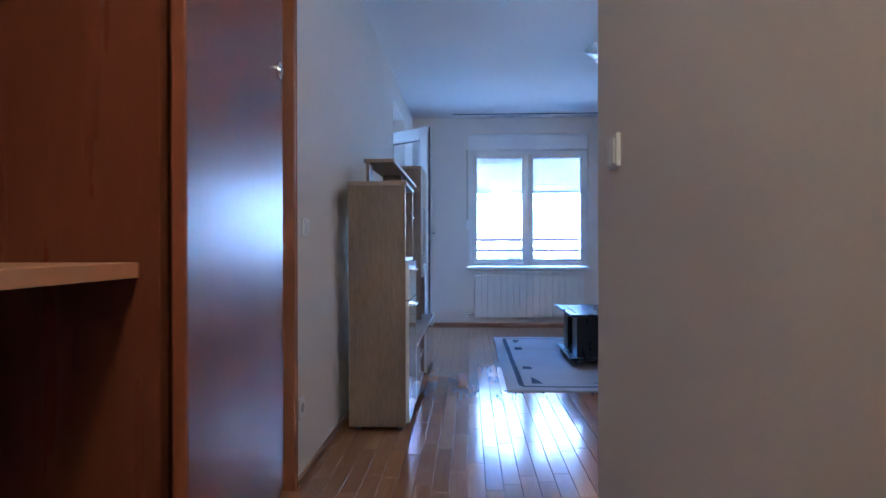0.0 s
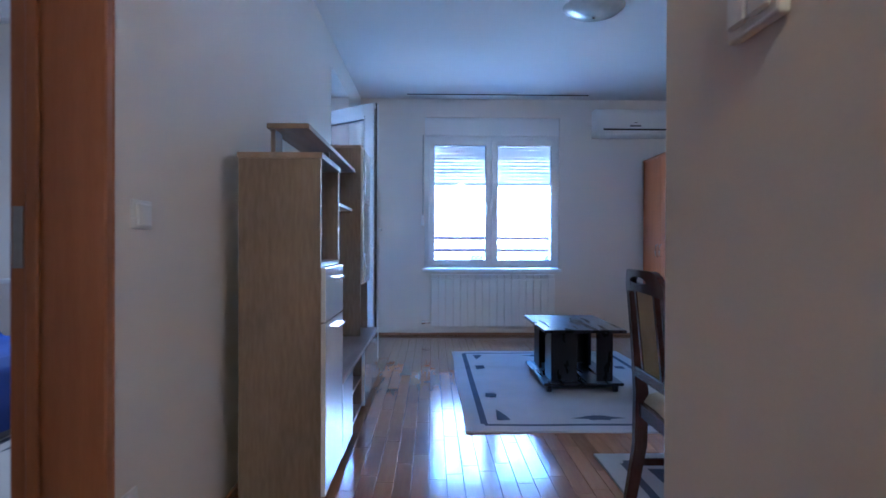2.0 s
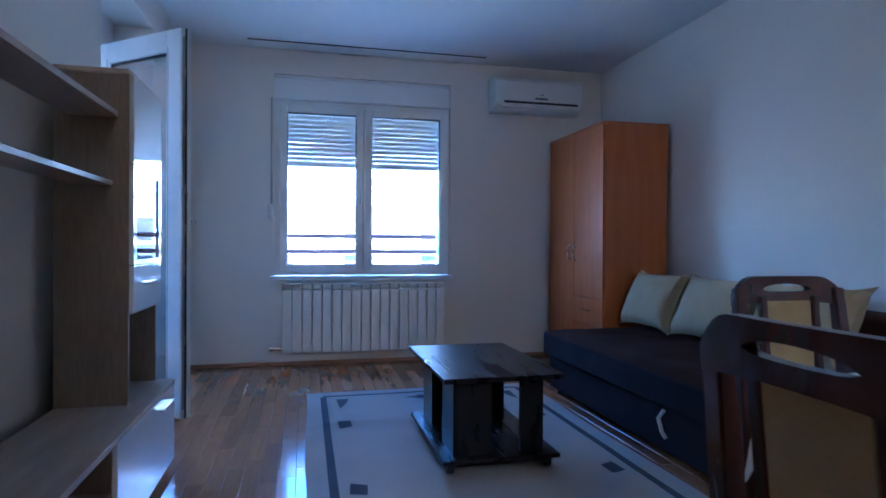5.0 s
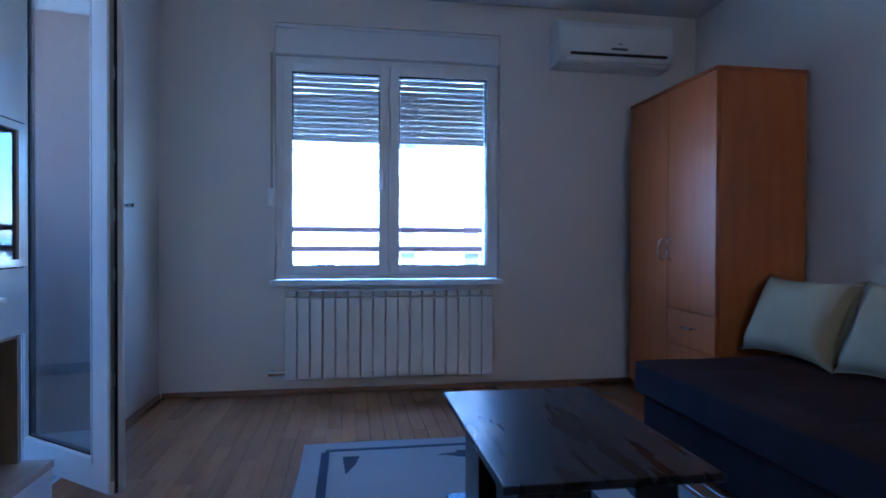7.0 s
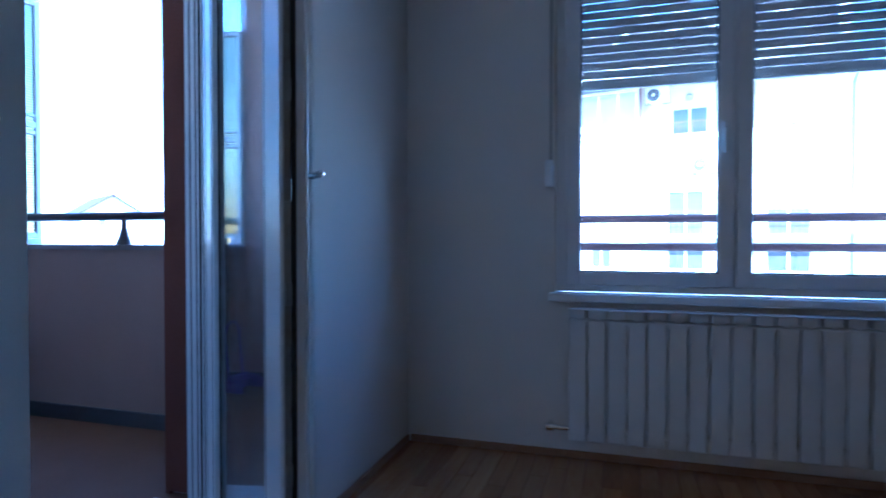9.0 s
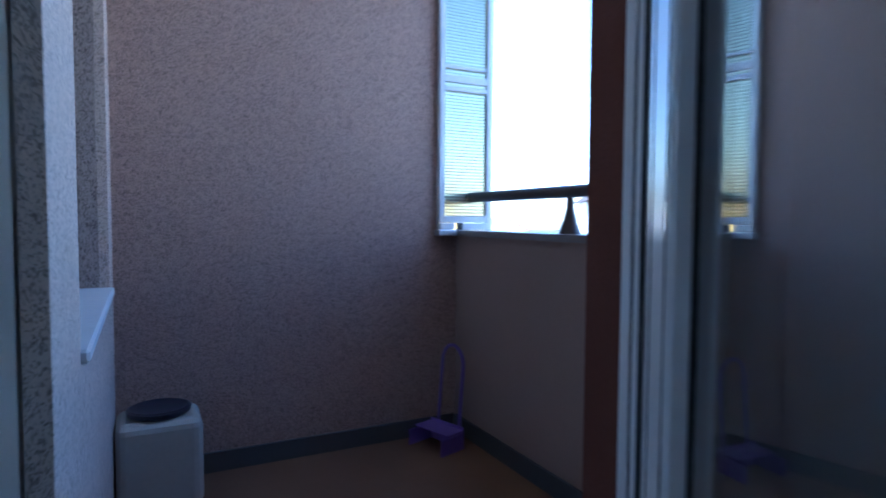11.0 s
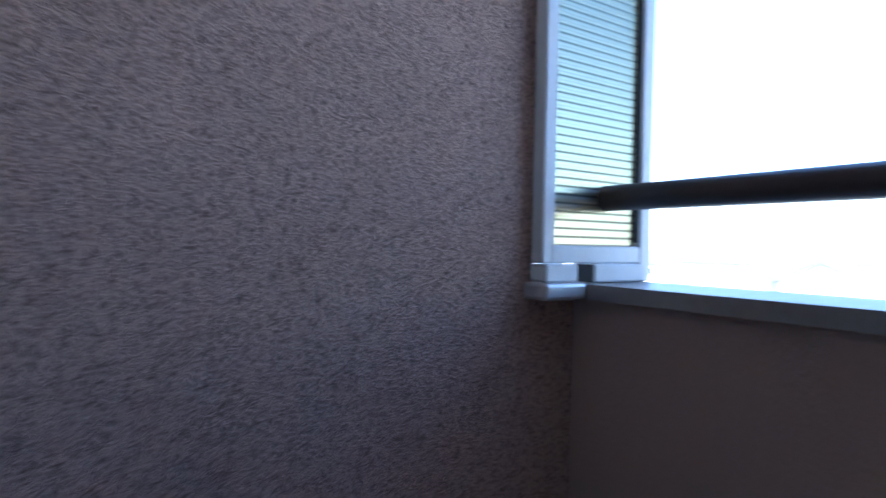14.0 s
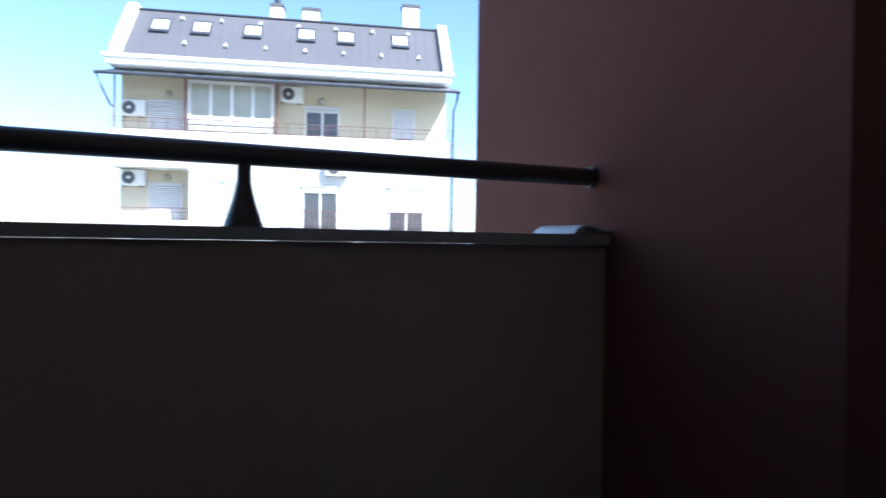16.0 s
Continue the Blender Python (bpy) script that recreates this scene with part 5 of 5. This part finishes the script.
part("top_storey_wall", boxes((UL + 0.1, UR - 0.1, 1.3, 12, 6.30, 9.65)), FCREAM, ap)
part("cornice", boxes((UL - 0.2, UR, -0.05, 12, 9.66, 9.98), (UL - 0.35, UR + 0.1, -0.15, 12, 9.98, 10.16)), FACADE, ap)
rf = bmesh.new()
V = [rf.verts.new(p) for p in ((UL + 0.5, 0.1, 10.16), (UR - 0.5, 0.1, 10.16), (UR - 0.5, 2.7, 13.45), (UL + 0.5, 2.7, 13.45), (UL + 0.5, 9, 13.5), (UR - 0.5, 9, 13.5))]
rf.faces.new(V[:4]), rf.faces.new((V[3], V[2], V[5], V[4]))
roof = part("roof", rf, ROOFM, ap)
slope = (13.45 - 10.16) / 2.6
seam = bmesh.new()
for i in range(31):
    u = UL + 0.8 + i * (UR - UL - 1.6) / 30
    bx(seam, u - 0.018, u + 0.018, -0.02, 0.02, 0, 4.19, 0, 1, Matrix.Translation((0, 0.1, 10.16)) @ Matrix.Rotation(-math.atan2(2.6, 3.29), 4, "X"))
part("roof_seams", seam, ROOFM, roof)
part("ridge_cap", boxes((UL + 0.4, UR - 0.4, 2.6, 2.85, 13.44, 13.52)), GUTTER, roof)
for u0, u1 in ((UL, UL + 0.5), (UR - 0.5, UR)):
    g = bmesh.new()
    a = [g.verts.new((u0, y, z)) for y, z in ((-0.1, 10.16), (0.25, 10.16), (2.6, 13.2), (9, 13.2), (9, 13.75), (2.5, 13.75), (-0.1, 10.5))]
    b = [g.verts.new((u1, v.co.y, v.co.z)) for v in a]
    g.faces.new(a), g.faces.new(b)
    for i in range(7):
        g.faces.new((a[i], a[(i + 1) % 7], b[(i + 1) % 7], b[i]))
    bmesh.ops.recalc_face_normals(g, faces=g.faces)
    part("gable_parapet", g, FACADE, ap)
for u in (-10.15, -7.95, -5.15, -2.15, 0.12, 3.3):
    zc = 12.35
    yc = 0.1 + (zc - 10.16) / slope
    R = Matrix.Translation((u, yc, zc)) @ Matrix.Rotation(-math.atan2(2.6, 3.29), 4, "X")
    w = part("roof_window", boxes(), GUTTER, roof)
    b = bmesh.new()
    for r in ((-0.5, -0.42, -0.08, 0.0, -0.6, 0.6), (0.42, 0.5, -0.08, 0.0, -0.6, 0.6), (-0.42, 0.42, -0.08, 0.0, 0.5, 0.6), (-0.5, 0.5, -0.14, 0.0, -0.72, -0.5)):
        bx(b, *r, 0, 1, R)
    w.data = mesh("roof_window", b, GUTTER)
    part("pane", box(-0.42, 0.42, -0.05, -0.03, -0.5, 0.5, 0, 1, R), PLASTIC, w, "sunlit skylight with a drawn blind")
for i in range(7):
    for u, zc in ((-9.1 + 2.15 * i, 12.9), (-8.6 + 2.15 * i, 11.1)):
        if u < 5:
            yc = 0.1 + (zc - 10.16) / slope
            part("roof_vent", rod(bmesh.new(), (u, yc - 0.12, zc - 0.05), (u, yc - 0.02, zc + 0.22), 0.12, 0.01, 6), FACADE, roof)
for u, wd, z1, cap in ((-4.0, 0.7, 14.35, 1), (-2.0, 1.0, 14.25, 0), (4.05, 1.0, 14.9, 0)):
    ch = part("chimney", box(u - wd / 2, u + wd / 2, 3.0, 3.9, 13.3, z1), FACADE, ap)
    part("cap", box(u - wd / 2 - 0.06, u + wd / 2 + 0.06, 2.94, 3.96, z1, z1 + 0.14), ROOFM, ch)
    if cap:
        part("pot", lathe([(0.18, 0), (0.2, 0.3), (0.12, 0.5), (0.02, 0.55)], 12, (u, 3.4, z1 + 0.14)), GUTTER, ch)
# glazed canopy with its gutter and posts
cn = part("canopy", extrude([(-0.75, 8.98), (-0.70, 8.98), (1.25, 9.60), (1.25, 9.66)], UL - 0.4, UR + 0.3), ZINC, ap)
for v in cn.data.vertices:
    v.co = (v.co.y, v.co.x, v.co.z)
cn.data.flip_normals()
for i in range(17):
    u = UL - 0.2 + i * (UR - UL + 0.3) / 16
    part("bar", rod(bmesh.new(), (u, -0.72, 9.03), (u, 1.2, 9.64), 0.025, n=6), GUTTER, cn)
part("gutter", rod(bmesh.new(), (UL - 0.45, -0.8, 8.95), (UR + 0.35, -0.8, 8.95), 0.09, n=8), GUTTER, ap)
part("downpipe", tube([(UR + 0.25, -0.8, 8.9), (UR + 0.22, -0.5, 8.5), (UR + 0.1, -0.12, 8.0), (UR + 0.1, -0.12, -9.5)], 0.07, 8), GUTTER, ap)
part("downpipe", tube([(UL - 0.35, -0.8, 8.9), (UL - 0.25, -0.4, 8.3), (UL + 0.1, 0.0, 7.4)], 0.06, 8), GUTTER, ap)
for u in (UL + 0.2, -8.35, -3.6, 1.2):
    part("post", box(u - 0.045, u + 0.045, 0.05, 0.14, 6.3, 9.2), FRAIL, ap)


def railing(u0, u1, y, z0, z1, n, parent, sides=0.0):
    r = part("balcony_rail", boxes((u0, u1, y - 0.02, y + 0.02, z1 - 0.03, z1), (u0, u1, y - 0.012, y + 0.012, z0 + (z1 - z0) * 0.62, z0 + (z1 - z0) * 0.62 + 0.02), (u0, u1, y - 0.012, y + 0.012, z0 + 0.05, z0 + 0.075)), FRAIL, parent)
    for i in range(n + 1):
        u = u0 + (u1 - u0) * i / n
        part("bar", box(u - 0.012, u + 0.012, y - 0.012, y + 0.012, z0, z1), FRAIL, r)
    if sides:
        for u in (u0, u1):
            part("side_rail", box(u - 0.015, u + 0.015, y, y + sides, z1 - 0.03, z1), FRAIL, r)
            part("side_rail", box(u - 0.012, u + 0.012, y, y + sides, z0 + 0.05, z0 + 0.075), FRAIL, r)


railing(UL + 0.02, UR - 0.05, 0.06, 6.30, 6.95, 26, ap)
railing(UL + 0.02, -8.12, 0.06, 1.60, 2.25, 10, ap)


def opening(u0, u1, z0, z1, y, blind=0.0, panes=2, name="window"):
    """A plastic-framed window or door with an optional lowered shutter."""
    w = part(name, boxes((u0, u0 + 0.07, y - 0.04, y, z0, z1), (u1 - 0.07, u1, y - 0.04, y, z0, z1), (u0 + 0.07, u1 - 0.07, y - 0.04, y, z1 - 0.07, z1), (u0 + 0.07, u1 - 0.07, y - 0.04, y, z0, z0 + 0.07)), PLASTIC, ap)
    part("shutter_box", box(u0 - 0.08, u1 + 0.08, y - 0.10, y - 0.001, z1 + 0.001, z1 + 0.16), SHUTTER, w)
    zb = z1 - (z1 - z0) * blind
    for i in range(panes):
        a, b = (u0 + 0.08 + (u1 - u0 - 0.16) * k / panes for k in (i, i + 1))
        if blind < 0.97:
            part("pane", box(a + 0.02, b - 0.02, y - 0.02, y - 0.005, z0 + 0.07, z1 - 0.07), DARKWIN, w)
        if i:
            part("mullion", box(a - 0.05, a + 0.05, y - 0.045, y - 0.001, z0 + 0.07, z1 - 0.07), PLASTIC, w)
    if blind:
        n = max(2, int((z1 - zb) / 0.11))
        part("shutter", grid(lambda a, b: (u0 + 0.05 + (u1 - u0 - 0.1) * a, y - 0.05 - 0.03 * abs(math.sin(b * n * math.pi)) ** 0.5, zb + (z1 - zb) * b), 1, n * 4), SHUTTER, w)


opening(-10.6, -8.5, 6.32, 8.0, 1.3, 0.98, 1, "balcony_door")
opening(-2.15, -0.2, 6.32, 8.05, 1.3, 0.12, 2, "balcony_door")
opening(2.85, 4.2, 6.32, 8.15, 1.3, 0.85, 1, "balcony_door")
opening(-10.6, -8.8, 1.62, 3.5, 1.47, 0.98, 1, "balcony_door")
opening(-6.35, -5.1, 1.95, 3.65, -0.001, 0.98, 1)
opening(-2.15, -0.2, 0.60, 3.55, -0.001, 0.12, 2, "balcony_door")
opening(2.6, 4.65, 0.60, 3.6, -0.001, 0.45, 2, "balcony_door")
for zz in (-2.9, -5.8):
    for u0, u1 in ((-10.6, -9.0), (-6.35, -5.1), (-2.15, -0.2), (2.6, 4.65)):
        opening(u0, u1, 2.0 + zz, 3.55 + zz, -0.001, 0.3, 2)
railing(-2.8, 0.45, -0.55, 0.95, 2.2, 12, ap, 0.5)
railing(1.7, 5.6, -0.55, 0.95, 2.2, 14, ap, 0.5)
part("balcony_slab", boxes((-2.9, 0.55, -0.62, -0.001, 0.80, 0.95), (1.6, 5.7, -0.62, -0.001, 0.80, 0.95)), FACADE, ap)
# glazed-in part of the top terrace
gz = part("glazed_bay", boxes(*[(u, u + 0.14, 0.2, 0.3, 7.15, 9.0) for u in (-8.25, -7.15, -6.05, -4.95, -3.9)], (-8.25, -3.76, 0.2, 0.3, 7.0, 7.16), (-8.25, -3.76, 0.2, 0.3, 8.9, 9.05)), PLASTIC, ap, "white glazed terrace bay")
for u in (-8.11, -7.01, -5.91, -4.81):
    part("pane", box(u, u + 0.95, 0.24, 0.26, 7.17, 8.89), M("terrace_pane", (0.34, 0.33, 0.27), (0.42, 0.40, 0.33), rough=0.15, big=0.6, fine=2, bump=0), gz)
part("bay_panel", boxes(*[(-8.2, -3.8, 0.22, 0.28, 6.42 + 0.14 * k, 6.53 + 0.14 * k) for k in range(4)]), PLASTIC, gz)
for u in (-9.55, -1.2):
    part("wall_lamp", lathe([(0.19, 0), (0.19, 0.05), (0.12, 0.1), (0.02, 0.12)], 16, (0, 0, 0)), STEEL, ap, smooth=True).matrix_basis = Matrix.Translation((u, 1.29, 8.5)) @ Matrix.Rotation(radians(90), 4, "X")
part("wall_lamp", lathe([(0.19, 0), (0.19, 0.05), (0.12, 0.1), (0.02, 0.12)], 16), STEEL, ap, smooth=True).matrix_basis = Matrix.Translation((-9.6, 1.46, 4.0)) @ Matrix.Rotation(radians(90), 4, "X")


def outdoor_unit(u, y, z):
    a = thing("outdoor_unit", "white air-conditioner outdoor unit with a round grey fan grille", "air conditioner", BO @ Matrix.Translation((u, y, z)), "outdoor units on the facade")
    part("case", box(0, 1.25, -0.45, 0, 0, 0.85, 0.03), PLASTIC, a)
    part("fan_grille", lathe([(0.34, 0), (0.34, 0.02), (0.05, 0.04)], 24), GREYP, a).matrix_basis = Matrix.Translation((0.45, -0.451, 0.43)) @ Matrix.Rotation(radians(90), 4, "X")
    part("hub", lathe([(0.1, 0), (0.08, 0.05)], 12), PLASTIC, a).matrix_basis = Matrix.Translation((0.45, -0.48, 0.43)) @ Matrix.Rotation(radians(90), 4, "X")
    for bu in (0.15, 1.0):
        part("bracket", box(bu, bu + 0.05, -0.45, 0, -0.06, -0.001), GREYP, a)


outdoor_unit(-11.9, 1.3, 7.15), outdoor_unit(-3.5, 1.3, 8.3), outdoor_unit(-11.95, 1.47, 3.45), outdoor_unit(-0.9, -0.02, 4.15)


def gabled(name, label, bearing, dist, half, eave, apex, depth, walls, roofm):
    a = radians(bearing)
    h = thing(name, label, "house", Matrix.Translation((-1.0 - dist * math.sin(a), 5.0 + dist * math.cos(a), 0)) @ Matrix.Rotation(a + radians(12), 4, "Z"))
    b = extrude([(-half, -10), (half, -10), (half, eave), (0, apex - 0.25), (-half, eave)], 0, depth)
    part("wall", b, walls, h)
    for s in (-1, 1):
        r = extrude([(0, apex), (s * (half + 0.7), eave - 0.45), (s * (half + 0.7), eave - 0.65), (0, apex - 0.22)], -0.6, depth + 0.5)
        part("roof", r, roofm, h)
    for u in (-half * 0.45, half * 0.25):
        w = part("window", boxes((u, u + half * 0.25, -0.05, 0.01, eave - 1.6, eave - 0.1)), PLASTIC, h)
        part("pane", boxes((u + 0.08, u + half * 0.25 - 0.08, -0.07, -0.051, eave - 1.5, eave - 0.2)), DARKWIN, w)


gabled("house", "white house with a steep clay-tiled gable roof", 46, 78, 3.3, 4.0, 6.2, 12, FACADE, DARKCLAY)
gabled("house", "ochre yellow house with a clay roof beside the balcony screen", 67, 60, 6.5, 3.6, 6.5, 12, OCHRE, CLAY)
gabled("house", "low white house with a clay roof among far buildings", 57, 95, 6, -1.5, 2.2, 12, FACADE, CLAY)
gabled("house", "cream house with a grey roof behind the street", 24, 120, 6, -3.5, -0.5, 14, FCREAM, ROOFM)
gabled("house", "pale house with a clay roof down the street", 12, 140, 7, -4, -1.0, 12, FACADE, CLAY)
for i, (bear, dist, wd, top) in enumerate(((52, 110, 16, -1.0), (40, 130, 20, -2.2), (31, 150, 18, -2.0), (18, 170, 22, -1.8), (10, 120, 9, -3.0), (-27, 170, 30, -0.6), (-33, 140, 24, -1.2), (64, 90, 18, 1.5))):
    a = radians(bear)
    f = thing("far_building", "pale flat-roofed building far off with rows of windows", "building", Matrix.Translation((-1.0 - dist * math.sin(a), 5.0 + dist * math.cos(a), 0)) @ Matrix.Rotation(a, 4, "Z"), "far buildings")
    part("wall", box(-wd / 2, wd / 2, 0, 12, -10, top), FACADE if i % 2 else FCREAM, f)
    part("roof", box(-wd / 2 - 0.3, wd / 2 + 0.3, -0.3, 12.3, top, top + 0.3), ROOFM, f)
    for k in range(int(wd / 3)):
        for zz in (top - 1.9, top - 4.8):
            part("window", box(-wd / 2 + 0.9 + 3 * k, -wd / 2 + 2.2 + 3 * k, -0.06, 0.02, zz, zz + 1.3), DARKWIN, f)
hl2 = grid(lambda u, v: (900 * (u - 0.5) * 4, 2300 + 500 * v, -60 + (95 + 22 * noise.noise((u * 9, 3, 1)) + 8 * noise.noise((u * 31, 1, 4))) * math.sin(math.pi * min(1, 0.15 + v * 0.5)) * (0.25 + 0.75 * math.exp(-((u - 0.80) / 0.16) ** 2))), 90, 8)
tagged(new("hills", mesh("hills", hl2, HILL, True)), "hills on the horizon, haze put in as blue-grey colour", "hills", "", "structure")

# ---- parquet boards ----
floor_ob = bpy.data.objects["floor"]


def plank_mesh(name, w, l, material):
    g, c, t = 0.0006, 0.0012, 0.012
    a, b = w / 2 - g, l / 2 - g
    v = [(-a, -b, -t), (a, -b, -t), (a, b, -t), (-a, b, -t), (-a, -b, -c), (a, -b, -c), (a, b, -c), (-a, b, -c), (-a + c, -b + c, 0), (a - c, -b + c, 0), (a - c, b - c, 0), (-a + c, b - c, 0)]
    f = [(0, 1, 5, 4), (1, 2, 6, 5), (2, 3, 7, 6), (3, 0, 4, 7), (4, 5, 9, 8), (5, 6, 10, 9), (6, 7, 11, 10), (7, 4, 8, 11), (8, 9, 10, 11)]
    me = bpy.data.meshes.new(name)
    me.from_pydata(v, [], f)
    me.materials.append(material)
    return me, v, f


PW, PL = 0.075, 0.52
near_me, pv, pf = plank_mesh("board", PW, PL, PARQUET)
rv, rfc = [], []
rng = random.Random(4)
made = 0
for i in range(-37, 50):
    x = 0.0125 + PW * (i + 0.5)
    off = rng.random() * PL
    for j in range(-6, 16):
        y0 = j * PL + off - 0.3
        y1 = y0 + PL
        lo = 0.73 if x > 0.43 else (-1.0 if x < -1.0 else -2.0)
        hi = 4.94 if x < -0.80 else 7.11
        if x > 2.92 or x < -3.54 or (0.29 < x < 0.43 and y0 < 0.9):
            continue
        a, b = max(y0, lo), min(y1, hi)
        if -1.0 < x < -0.78:
            a, b = max(a, 1.06), min(b, 1.93)
        if b - a < 0.03:
            continue
        k = (b - a) / PL
        tz = rng.uniform(-0.0004, 0.0)
        rx, ry = rng.uniform(-0.0008, 0.0008), rng.uniform(-0.0016, 0.0016)
        m = Matrix.Translation((x, (a + b) / 2, tz)) @ Euler((rx, ry, 0)).to_matrix().to_4x4() @ Matrix.Diagonal((1, k, 1, 1))
        if made < 300 and -0.40 < x < 1.05 and 1.4 < a < 6.9 and not (0.30 < x and 3.75 < a and b < 5.9):
            share("board", near_me, floor_ob, m)
            made += 1
        else:
            n0 = len(rv)
            rv += [tuple(m @ Vector(q)) for q in pv]
            rfc += [tuple(n0 + q for q in f) for f in pf]
rest = bpy.data.meshes.new("boards")
rest.from_pydata(rv, [], rfc)
rest.materials.append(PARQUET_REST)
ro = new("boards", rest)
ro.parent = floor_ob
tagged(ro, kind="stuff")
